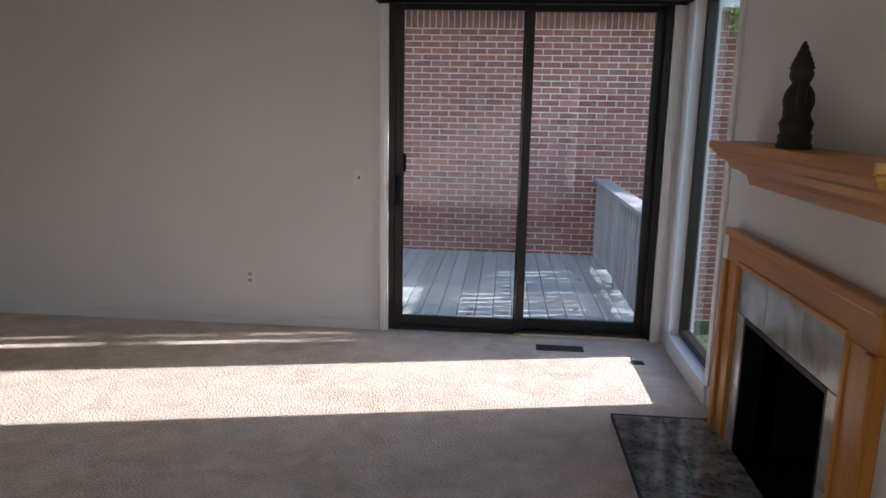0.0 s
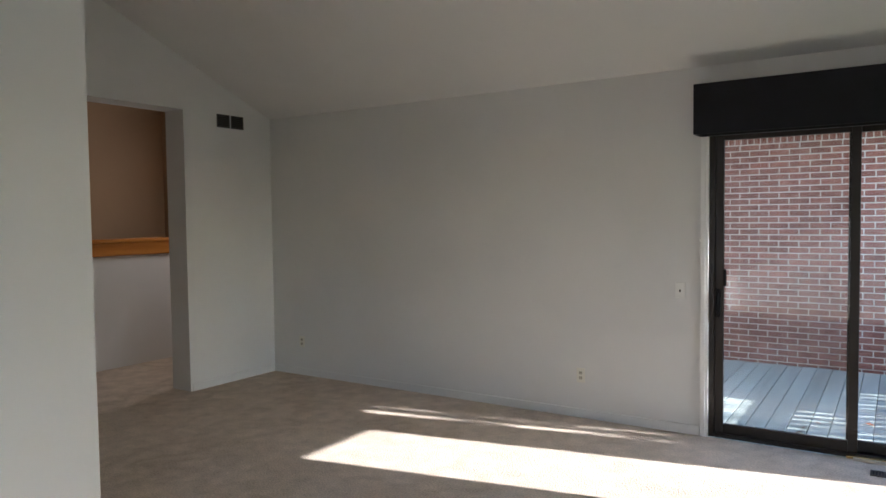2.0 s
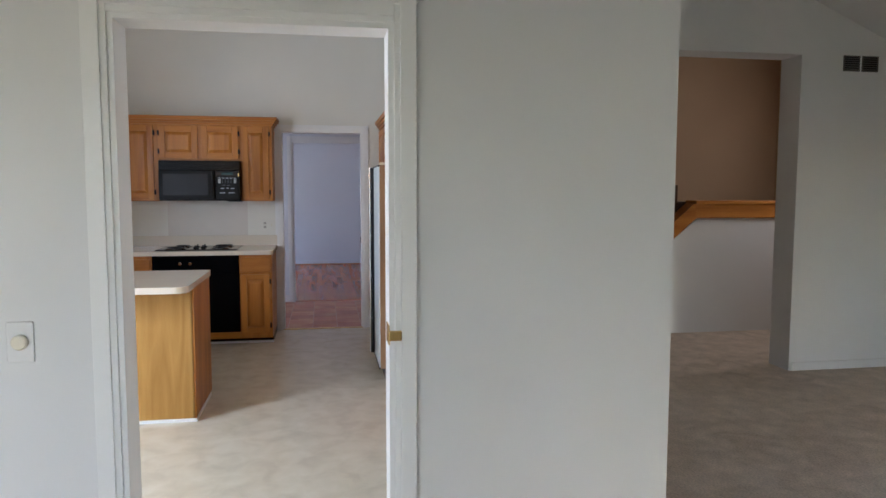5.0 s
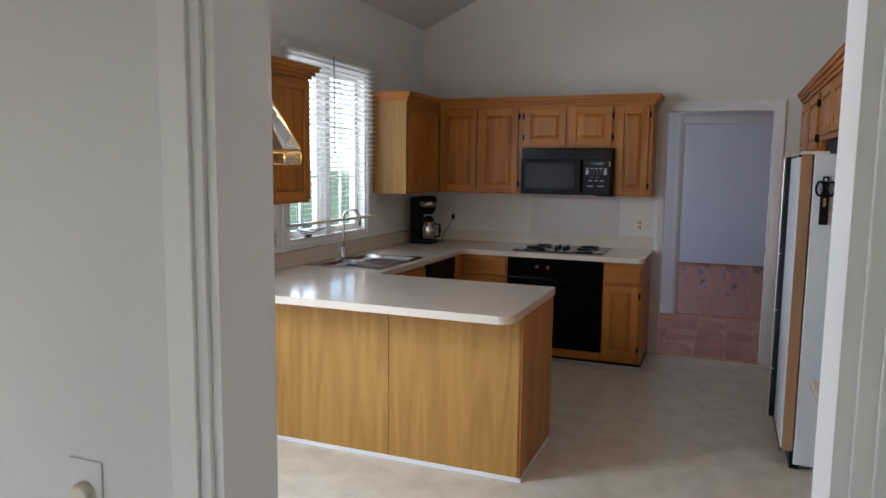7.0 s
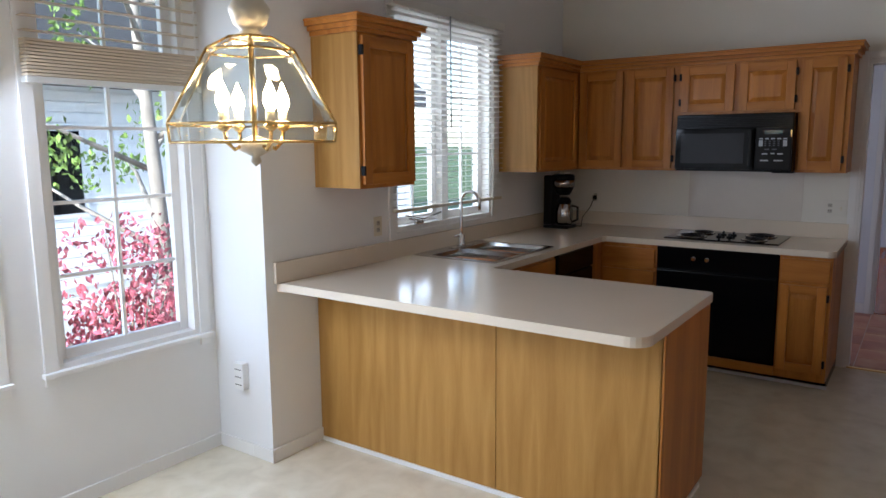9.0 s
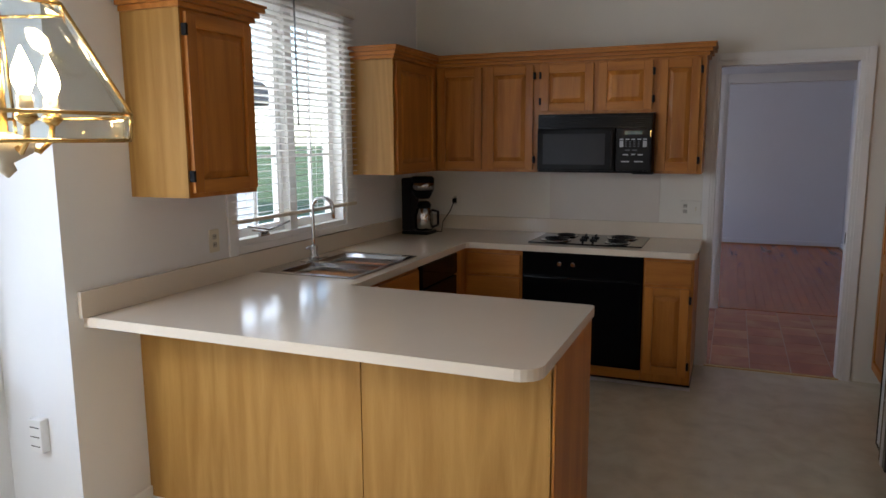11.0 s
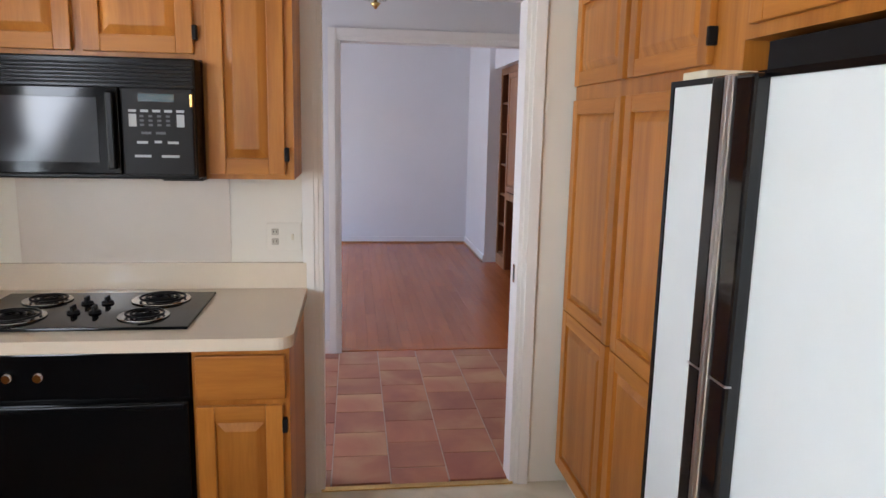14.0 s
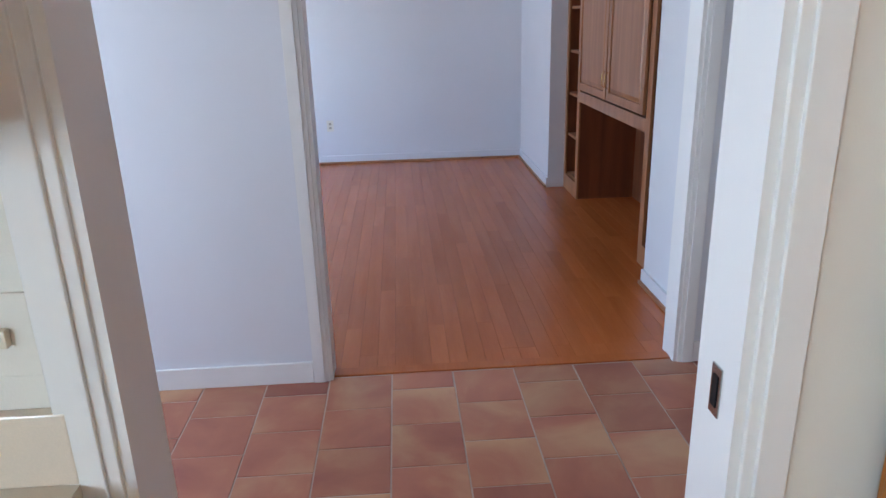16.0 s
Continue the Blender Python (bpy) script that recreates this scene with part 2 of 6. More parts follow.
pile_tracks(CARPET, 3.0, 0.20)
VINYL = stone("cream_vinyl", [(0.64, 0.575, 0.44), (0.71, 0.645, 0.50), (0.76, 0.70, 0.56)], 7, 0.24)
OAK = wood("honey_oak", (0.325, 0.108, 0.013), (0.53, 0.212, 0.036), 2, 0.36, coat=0.08, rand=0.09, cathedral=0.02)
OAK_X = wood("honey_oak_lengthwise", (0.325, 0.108, 0.013), (0.53, 0.212, 0.036), 0, 0.4)
OAK_Y = wood("honey_oak_crosswise", (0.325, 0.108, 0.013), (0.53, 0.212, 0.036), 1, 0.4)
OAK_PANEL = wood("yellow_oak_panel", (0.35, 0.174, 0.037), (0.455, 0.248, 0.063), 2, 0.42, scale=2.0, cathedral=0.10, flame=0.42)
MANTEL = wood("mantel_oak", (0.40, 0.158, 0.024), (0.56, 0.255, 0.05), 1, 0.38, coat=0.1)
MANTEL_Z = wood("mantel_oak_upright", (0.40, 0.158, 0.024), (0.56, 0.255, 0.05), 2, 0.38, coat=0.1)
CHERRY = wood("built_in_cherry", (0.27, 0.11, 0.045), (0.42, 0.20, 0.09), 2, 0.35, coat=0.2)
# darker tone of the cherry, for the panels behind the face frame
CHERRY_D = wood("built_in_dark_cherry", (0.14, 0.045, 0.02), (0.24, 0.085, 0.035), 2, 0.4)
STRIP = wood("red_oak_strip", (0.38, 0.095, 0.022), (0.50, 0.148, 0.037), 0, 0.27, coat=0.12, rand=0.07, cathedral=-0.1)
LAMINATE = mat("beige_laminate", (0.72, 0.63, 0.51), 0.16, vary=0.02, scale=3, fine=0.07, bump_scale=420)
BLACK = mat("black_enamel", (0.004, 0.004, 0.0045), 0.2, vary=0.1, spec=0.12)
BLACKGLASS = mat("black_glass", (0.004, 0.004, 0.0045), 0.07, vary=0.05, spec=0.12)
DARKPL = mat("black_plastic", (0.009, 0.009, 0.010), 0.42, vary=0.1, spec=0.12)
MWPANEL = mat("black_keypad_film", (0.008, 0.008, 0.009), 0.35, vary=0.1, spec=0.12)
MWWIN = mat("microwave_window", (0.018, 0.018, 0.021), 0.1, vary=0.05, spec=0.2)
PIANO = mat("glossy_black_handle", (0.005, 0.005, 0.006), 0.07, vary=0.05, spec=0.5)
SATIN = mat("satin_chrome", (0.62, 0.62, 0.63), 0.28, 1.0, vary=0.03)
STEEL = mat("stainless_steel", (0.46, 0.45, 0.44), 0.18, 1.0, vary=0.05, scale=20)
CHROME = mat("chrome", (0.75, 0.75, 0.76), 0.06, 1.0, vary=0.02)
WHITEAPP = mat("white_enamel", (0.71, 0.76, 0.78), 0.35, vary=0.02, bump=0.04, bump_scale=220)
BRASS = mat("brass", (0.72, 0.50, 0.20), 0.25, 1.0, vary=0.08, scale=15)
VERDI = mat("verdigris_metal", (0.026, 0.085, 0.078), 0.5, 0.3, vary=0.45, scale=14, bump=0.2, bump_scale=60)
GLASS = glass("window_glass", (0.96, 0.98, 0.98))
LAMPGLASS = glass("bevelled_lamp_glass", (0.86, 0.90, 0.90), 0.03, 0.10)
SCREEN = glass("insect_screen_mesh", (0.96, 0.96, 0.95), 0.5, 0.0)
_sn = SCREEN.node_tree
_sd, _sm = _sn.nodes.new("ShaderNodeBsdfDiffuse"), _sn.nodes.new("ShaderNodeMixShader")
_sd.inputs["Color"].default_value, _sm.inputs[0].default_value = (0.42, 0.41, 0.37, 1), 0.06
_st = next(n for n in _sn.nodes if n.type == "BSDF_TRANSPARENT")
_sn.links.new(_st.outputs[0], _sm.inputs[1]), _sn.links.new(_sd.outputs[0], _sm.inputs[2])
_sn.links.new(_sm.outputs[0], next(n for n in _sn.nodes if n.type == "OUTPUT_MATERIAL").inputs[0])
BRONZE = mat("dark_bronze_frame", (0.022, 0.018, 0.015), 0.38, 0.4, vary=0.1)
BLACKCLOTH = mat("black_cloth", (0.009, 0.009, 0.014), 0.9, vary=0.2, bump=0.2, bump_scale=300)
BRICK = stone("red_brick", [(0.24, 0.092, 0.072), (0.34, 0.145, 0.112), (0.42, 0.195, 0.158)], 7, 0.9, obrand=0.22)
MORTAR = mat("pale_mortar", (0.86, 0.83, 0.78), 0.95, vary=0.08, bump=0.4, bump_scale=90)
DECKW = wood("grey_deck_board", (0.34, 0.37, 0.34), (0.48, 0.515, 0.475), 1, 0.8, rand=0.12, cathedral=-0.1)
RAILW = wood("weathered_grey_rail", (0.28, 0.26, 0.25), (0.46, 0.44, 0.42), 2, 0.85, rand=0.1)
SLATE = stone("mottled_grey_marble", [(0.22, 0.21, 0.18), (0.38, 0.365, 0.32), (0.48, 0.46, 0.41)], 6, 0.16, obrand=0.06)
HEARTH = stone("dark_speckled_granite", [(0.09, 0.085, 0.07), (0.19, 0.18, 0.155), (0.29, 0.275, 0.24)], 12, 0.10, spots=28, obrand=0.1)
TERRA = stone("terracotta", [(0.31, 0.10, 0.065), (0.40, 0.155, 0.088), (0.50, 0.28, 0.15)], 2.5, 0.40, obrand=0.12)
GROUT = mat("pale_grout", (0.52, 0.42, 0.35), 0.9, vary=0.1)
BLINDW = mat("white_blind", (0.82, 0.81, 0.78), 0.45, vary=0.02)
_nt = BLINDW.node_tree
_tl, _mx = _nt.nodes.new("ShaderNodeBsdfTranslucent"), _nt.nodes.new("ShaderNodeMixShader")
_tl.inputs["Color"].default_value, _mx.inputs[0].default_value = (0.88, 0.87, 0.84, 1), 0.6
_nt.links.new(_nt.nodes["Principled BSDF"].outputs[0], _mx.inputs[1]), _nt.links.new(_tl.outputs[0], _mx.inputs[2])
_nt.links.new(_mx.outputs[0], _nt.nodes["Material Output"].inputs[0])
BLINDT = wood("pale_wood_blind", (0.52, 0.42, 0.30), (0.66, 0.56, 0.42), 0, 0.5)
STATUE = mat("dark_carved_wood", (0.008, 0.006, 0.005), 0.55, vary=0.3, scale=18)
IVORY = mat("ivory_plastic", (0.72, 0.66, 0.52), 0.4, vary=0.02)
SOCKET = mat("aged_socket_plastic", (0.46, 0.43, 0.36), 0.4, vary=0.03)
WHITEPL = mat("white_plastic", (0.80, 0.79, 0.76), 0.4, vary=0.02)
CREAM = mat("cream_enamel", (0.66, 0.58, 0.44), 0.35, vary=0.05)
# bright door edge with the oak cabinets' reflection put into its colour
BROWNTRIM = wood("oak_reflecting_trim", (0.25, 0.14, 0.07), (0.40, 0.245, 0.135), 2, 0.18, spec=0.5)
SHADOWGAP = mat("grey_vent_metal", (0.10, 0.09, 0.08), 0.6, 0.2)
VENTB = mat("brown_vent_metal", (0.075, 0.06, 0.045), 0.5, 0.4)
STAIRC = mat("dark_brown_carpet", (0.075, 0.04, 0.025), 1.0, vary=0.15, bump=0.6, bump_scale=150)
GRASS = mat("grass", (0.07, 0.11, 0.03), 0.95, vary=0.35, scale=3, bump=0.8, bump_scale=60, fine=0.35)
CONCRETE = mat("pale_concrete", (0.52, 0.50, 0.47), 0.9, vary=0.08, scale=2, bump=0.3, bump_scale=60, fine=0.1)
BARK = mat("pale_bark", (0.30, 0.27, 0.23), 0.95, vary=0.2, scale=12, bump=0.5, bump_scale=40)
LEAF_R = mat("crimson_leaf", (0.50, 0.12, 0.16), 0.6, vary=0.2, island=0.6)
LEAF_G = mat("fresh_green_leaf", (0.16, 0.26, 0.045), 0.6, vary=0.2, island=0.5)
SIDING = mat("white_house_siding", (0.78, 0.78, 0.77), 0.8, vary=0.08)
ROOFM = mat("dark_shingle", (0.05, 0.048, 0.045), 0.9, vary=0.2, bump=0.5, bump_scale=50)
BULB = emit("lit_bulb", (1.0, 0.72, 0.36), 40.0)
BULBOFF = glass("clear_bulb", (0.92, 0.93, 0.92))


# ---------- building helpers ----------
def box(bm, x0, x1, y0, y1, z0, z1, bevel=0.0):
    r = bmesh.ops.create_cube(bm, size=1.0)
    vs = r["verts"]
    bmesh.ops.transform(bm, matrix=Matrix.Translation(((x0 + x1) / 2, (y0 + y1) / 2, (z0 + z1) / 2)) @ Matrix.Diagonal((abs(x1 - x0), abs(y1 - y0), abs(z1 - z0), 1)), verts=vs)
    if bevel:
        es = list({e for v in vs for e in v.link_edges})
        bmesh.ops.bevel(bm, geom=es, offset=bevel, segments=2, profile=0.6, affect="EDGES")
    return bm


def B(*a, bevel=0.0):
    return box(bmesh.new(), *a, bevel=bevel)


def prism(bm, pts, axis, a, b):
    """A closed outline extruded along an axis from a to b; the outline lies in the other two axes in order."""
    def put(p, t):
        q = list(p)
        q.insert(axis, t)
        return q
    lo, hi = [bm.verts.new(put(p, a)) for p in pts], [bm.verts.new(put(p, b)) for p in pts]
    n = len(pts)
    bm.faces.new(lo), bm.faces.new(hi[::-1])
    for i in range(n):
        bm.faces.new((lo[i], hi[i], hi[(i + 1) % n], lo[(i + 1) % n]))
    bmesh.ops.recalc_face_normals(bm, faces=bm.faces[:])
    return bm


def lathe(bm, prof, cx, cy, cz, seg=24):
    """Turned body from (radius, height) rows."""
    rings = []
    for r, z in prof:
        rings.append([bm.verts.new((cx + r * math.cos(2 * math.pi * i / seg), cy + r * math.sin(2 * math.pi * i / seg), cz + z)) for i in range(seg)])
    fs = []
    for a, b in zip(rings, rings[1:]):
        for i in range(seg):
            fs.append(bm.faces.new((a[i], a[(i + 1) % seg], b[(i + 1) % seg], b[i])))
    bm.faces.new(rings[0][::-1]), bm.faces.new(rings[-1])
    for f in fs:
        f.smooth = seg > 8
    return bm


def tube(bm, pts, r, seg=8):
    """A round bar along points."""
    pts = [Vector(p) for p in pts]
    prev = None
    for i, p in enumerate(pts):
        d = (pts[min(i + 1, len(pts) - 1)] - pts[max(i - 1, 0)]).normalized()
        u = d.orthogonal().normalized() if prev is None else (prev - d * prev.dot(d)).normalized()
        prev = u
        v = d.cross(u)
        rr = r[i] if isinstance(r, (list, tuple)) else r
        ring = [bm.verts.new(p + u * rr * math.cos(2 * math.pi * k / seg) + v * rr * math.sin(2 * math.pi * k / seg)) for k in range(seg)]
        if i:
            for k in range(seg):
                f = bm.faces.new((old[k], old[(k + 1) % seg], ring[(k + 1) % seg], ring[k]))
                f.smooth = True
        else:
            bm.faces.new(ring[::-1])
        old = ring
    bm.faces.new(old)
    bmesh.ops.recalc_face_normals(bm, faces=bm.faces[:])
    return bm


def mesh(name, bm, material):
    me = bpy.data.meshes.new(name)
    bm.to_mesh(me)
    bm.free()
    me.materials.append(material)
    return me


def thing(name, label, category, at=(0, 0, 0), group="", kind=""):
    return_ob = new(name)
    return_ob.empty_display_size = 0.1
    return_ob.location = at
    return tagged(return_ob, label, category, group, kind)


def base(ob):
    v = Vector(ob.location)
    while ob.parent:
        ob = ob.parent
        v += Vector(ob.location)
    return v


def part(name, bm, material, parent, label=""):
    """One mesh object, its vertices given in world places, under a thing or a part."""
    off = base(parent)
    bmesh.ops.translate(bm, verts=bm.verts[:], vec=-off)
    ob = new(name, mesh(name, bm, material))
    ob.parent = parent
    return tagged(ob, label)


def solid(name, bm, material, label, category, kind="structure", group=""):
    """A top-level thing of one mesh."""
    ob = new(name, mesh(name, bm, material))
    return tagged(ob, label, category, group, kind)


def wall_with_holes(name, axis, a, b, u0, u1, z0, z1, holes, material, label):
    """A wall across an axis from a to b thick, running u0..u1, with rectangular holes (u0, u1, z0, z1)."""
    us = sorted({u0, u1, *[h[0] for h in holes], *[h[1] for h in holes]})
    bm = bmesh.new()
    for p, q in zip(us, us[1:]):
        mid = (p + q) / 2
        cuts = sorted([(h[2], h[3]) for h in holes if h[0] < mid < h[1]])
        z = z0
        for c0, c1 in cuts + [(z1, z1)]:
            if c0 > z + 1e-4:
                if axis == 0:
                    box(bm, a, b, p, q, z, c0)
                else:
                    box(bm, p, q, a, b, z, c0)
            z = c1
    bmesh.ops.remove_doubles(bm, verts=bm.verts[:], dist=1e-4)
    seen = {}
    for f in bm.faces:
        c = f.calc_center_median()
        seen.setdefault((round(c.x, 3), round(c.y, 3), round(c.z, 3)), []).append(f)
    bmesh.ops.delete(bm, geom=[f for fs in seen.values() if len(fs) > 1 for f in fs], context="FACES")
    return solid(name, bm, material, label, "wall")


def facing(ox, oy, oz, kind):
    """Local (across, up, out) to world; kind names the way the face looks."""
    u, w = {"+x": ((0, 1, 0), (1, 0, 0)), "-x": ((0, -1, 0), (-1, 0, 0)), "+y": ((-1, 0, 0), (0, 1, 0)), "-y": ((1, 0, 0), (0, -1, 0))}[kind]
    return Matrix(((u[0], 0, w[0], ox), (u[1], 0, w[1], oy), (0, 1, 0, oz), (0, 0, 0, 1)))


def raised_door(M, u0, u1, v0, v1, thick=0.02, stile=0.055):
    """The raised field of a framed door leaf, in the face M."""
    bm = bmesh.new()
    s = min(stile, (u1 - u0) * 0.28)
    a0, a1, b0, b1 = u0 + s - 0.003, u1 - s + 0.003, v0 + s - 0.003, v1 - s + 0.003
    k = min(0.032, (a1 - a0) * 0.25)
    rings = []
    for ins, w in ((0, 0.002), (0, 0.006), (0.006, 0.006), (k, 0.017), (k + 0.004, 0.018)):
        rings.append([bm.verts.new(p) for p in ((a0 + ins, b0 + ins, w), (a1 - ins, b0 + ins, w), (a1 - ins, b1 - ins, w), (a0 + ins, b1 - ins, w))])
    for p, q in zip(rings, rings[1:]):
        for i in range(4):
            bm.faces.new((p[i], p[(i + 1) % 4], q[(i + 1) % 4], q[i]))
    bm.faces.new(rings[-1])
    bmesh.ops.recalc_face_normals(bm, faces=bm.faces[:])
    bmesh.ops.transform(bm, matrix=M, verts=bm.verts[:])
    return bm


def slab(M, u0, u1, v0, v1, w0=0.0, w1=0.02, bevel=0.004):
    bm = B(u0, u1, v0, v1, w0, w1, bevel=bevel)
    bmesh.ops.transform(bm, matrix=M, verts=bm.verts[:])
    return bm


def hinge(M, u, v):
    bm = B(u - 0.008, u + 0.008, v - 0.024, v + 0.024, 0.001, 0.026, bevel=0.004)
    bmesh.ops.transform(bm, matrix=M, verts=bm.verts[:])
    return bm


def add_door(cab, M, u0, u1, v0, v1, hinge_at=None, material=None):
    s = min(0.055, (u1 - u0) * 0.28)
    d = part("door", raised_door(M, u0, u1, v0, v1), material or OAK, cab)
    for a in ((u0, u0 + s), (u1 - s, u1)):
        part("stile", slab(M, a[0], a[1], v0, v1, 0, 0.02, bevel=0.003), material or OAK, d)
    rail_wood = material or (OAK_Y if abs(M[1][0]) > 0.5 else OAK_X)
    for a in ((v0, v0 + s), (v1 - s, v1)):
        part("rail", slab(M, u0 + s, u1 - s, a[0], a[1], 0, 0.0195, bevel=0.003), rail_wood, d)
    if hinge_at is not None:
        u = u0 - 0.006 if hinge_at < 0 else u1 + 0.006
        for v in (v0 + 0.07, v1 - 0.07):
            part("hinge", hinge(M, u, v), DARKPL, d, "small black hinge")
    return d


def crown(bm, M, u0, u1, v, ret0=True, ret1=True):
    """Stepped crown moulding along the top of a cabinet front."""
    for (da, db, o0, o1) in ((0.0, 0.022, 0.0, 0.018), (0.022, 0.045, 0.0, 0.034), (0.045, 0.068, 0.0, 0.052), (0.068, 0.08, 0.0, 0.058)):
        b2 = B(u0 - (o1 if ret0 else 0), u1 + (o1 if ret1 else 0), v + da, v + db, -0.30, o1, bevel=0.003)
        bmesh.ops.transform(b2, matrix=M, verts=b2.verts[:])
        tmp = bpy.data.meshes.new("tmp")
        b2.to_mesh(tmp)
        b2.free()
        bm.from_mesh(tmp)
        bpy.data.meshes.remove(tmp)
    return bm


def joined(bms):
    out = bmesh.new()
    for b in bms:
        tmp = bpy.data.meshes.new("tmp")
        b.to_mesh(tmp)
        b.free()
        out.from_mesh(tmp)
        bpy.data.meshes.remove(tmp)
    return out


def outlet(axis_kind, ox, oy, oz, label="white duplex outlet in the wall", gang=1, color=None):
    M = facing(ox, oy, oz, axis_kind)
    t = thing("wall_outlet", label, "outlet", (ox, oy, oz))
    w = 0.035 * gang
    part("plate", slab(M, -w, w, -0.057, 0.057, 0, 0.006, bevel=0.003), color or PAINT_K, t)
    for v in (-0.02, 0.02):
        s = part("socket", slab(M, -0.014 - (gang - 1) * 0.035, 0.014 - (gang - 1) * 0.035, v - 0.013, v + 0.013, 0.004, 0.009, bevel=0.004), SOCKET, t)
        for u in (-0.006, 0.006):
            part("slot", slab(M, u - 0.0012 - (gang - 1) * 0.035, u + 0.0012 - (gang - 1) * 0.035, v - 0.003, v + 0.006, 0.008, 0.0095, bevel=0), DARKPL, s)
    if gang == 2:
        part("toggle", slab(M, 0.030, 0.040, -0.012, 0.012, 0.004, 0.018, bevel=0.002), IVORY, t)
    return t

# ---------- structure ----------
SLW, PX0, PX1, EX, KX, KY, NY = 4.86, -1.77, -1.65, 1.44, -7.20, -2.70, 1.05
DOORL, DOORR, DOORT = -0.595, 0.19, 1.99

f1 = B(-7.6, EX, 1.065, SLW, -0.12, 0.0)
box(f1, PX0 + 0.06, EX, -3.0, 1.065, -0.12, 0.0)
solid("floor_carpet", f1, CARPET, "beige cut-pile carpet over the living and dining room", "floor")
solid("floor_kitchen", B(-7.2, PX0 + 0.06, -3.2, 1.065, -0.12, 0.0), VINYL, "cream patterned sheet vinyl floor", "floor")

wall_with_holes("wall_slider", 1, SLW, SLW + 0.14, -5.0, EX + 0.14, 0, 4.5, [(-0.40, 1.36, 0.0, 2.17)], PAINT, "plain off-white painted living room wall")
# last hole is an unseen opening added to brighten the dining end
wall_with_holes("wall_east", 0, EX, EX + 0.14, -3.14, SLW, 0, 5.2, [(3.84, 4.66, 0.09, 2.17), (1.16, 1.98, 0.09, 2.17), (2.51, 3.31, 0.0, 0.63), (-2.85, -1.4, 0.3, 2.2)], PAINT, "off-white painted wall with the fireplace")
wall_with_holes("wall_partition", 0, PX0, PX1, -3.14, 1.088, 0, 5.2, [(DOORL, DOORR, 0.0, DOORT)], PAINT, "off-white partition with a cased doorway")
wall_with_holes("wall_dining_south", 1, -3.14, -3.0, PX1, EX, 0, 5.2, [], PAINT, "off-white painted dining room wall")
wall_with_holes("wall_kitchen_north", 1, NY, 1.088, -7.2, PX0, 0, 4.75, [], PAINT_K, "off-white painted wall between kitchen and living room")
wall_with_holes("wall_living_west", 0, -5.02, -4.76, 1.088, SLW, 0, 4.6, [(2.55, 3.81, 0.0, 2.60)], PAINT, "off-white painted wall with a tall opening")
wall_with_holes("wall_range", 0, KX - 0.12, KX, -3.2, 1.9, 0, 4.75, [(-0.45, 0.405, 0.0, 2.12)], PAINT_K, "off-white kitchen wall behind the cooktop")
wall_with_holes("wall_sink", 1, KY - 0.14, KY, KX, -3.88, 0, 4.6, [(-6.03, -4.90, 1.07, 2.37)], PAINT_N, "white kitchen wall with a window over the sink")
solid("wall_nook_return", B(-4.02, -3.88, -3.25, KY - 0.14, 0, 4.6), PAINT_N, "white return wall beside the breakfast nook", "wall")
wall_with_holes("wall_nook", 1, -3.25, -3.11, -3.88, PX0, 0, 4.6, [(-3.78, -3.06, 0.64, 2.40), (-2.80, -2.04, 0.64, 2.40)], PAINT_N, "white breakfast nook wall with windows")

# depth of the added eave, set to shorten the sun stripe indoors
EAVE = 0.45
# vaulted ceilings
bm = prism(bmesh.new(), [(SLW + 0.14, 2.56), (1.16, 4.21), (-3.14, 4.21), (-3.14, 4.35), (1.2, 4.35), (SLW + 0.14, 2.70)], 0, -5.02, EX + 0.14)
solid("ceiling_living", bm, CEIL, "sloping white vaulted ceiling over the living room", "ceiling")
bm = prism(bmesh.new(), [(KY - 0.7, 2.595), (NY, 4.60), (NY, 4.74), (KY - 0.7, 2.735)], 0, KX - 0.12, PX0)
solid("ceiling_kitchen", bm, CEIL, "sloping white vaulted kitchen ceiling", "ceiling")
solid("ceiling_foyer", B(-7.6, -5.02, 1.16, 5.7, 4.2, 4.3), CEIL, "white foyer ceiling", "ceiling")
solid("ceiling_study", B(-14.1, -9.16, -2.9, 2.0, 2.74, 2.84), CEIL, "white flat ceiling of the study", "ceiling")
solid("ceiling_hall", B(-9.10, KX - 0.12, -2.76, 1.9, 2.44, 2.54), CEIL, "white flat ceiling of the hall", "ceiling")
solid("roof_hall", B(-9.16, KX - 0.12, -2.9, 2.0, 2.74, 2.84), CEIL, "white board closing the hall above its ceiling", "ceiling")

# unseen overhang added to block high sun through the patio door
solid("eave", B(-5.2, 1.9, SLW + 0.14, SLW + EAVE, 2.50, 2.58), TRIM, "white unseen eave soffit over the deck, added to cut the sun", "eave")

# foyer and stairs
solid("wall_foyer_west", B(-7.72, -7.6, 1.16, 5.7, 0, 4.2), TAN, "tan painted stairwell wall", "wall")
wall_with_holes("wall_foyer_north", 1, 5.6, 5.7, -7.6, -5.02, 0, 4.2, [], TAN, "tan painted foyer wall")
solid("wall_foyer_east", B(-5.02, -4.9, SLW, 5.6, 0, 4.2), TAN, "tan painted foyer wall", "wall")
solid("wall_foyer_south", B(-7.6, -5.02, 1.088, 1.22, 0, 4.2), TAN, "tan painted foyer wall", "wall")
solid("floor_foyer", B(-7.6, -5.02, SLW, 5.6, -0.12, 0.0), CARPET, "beige carpet in the foyer", "floor")

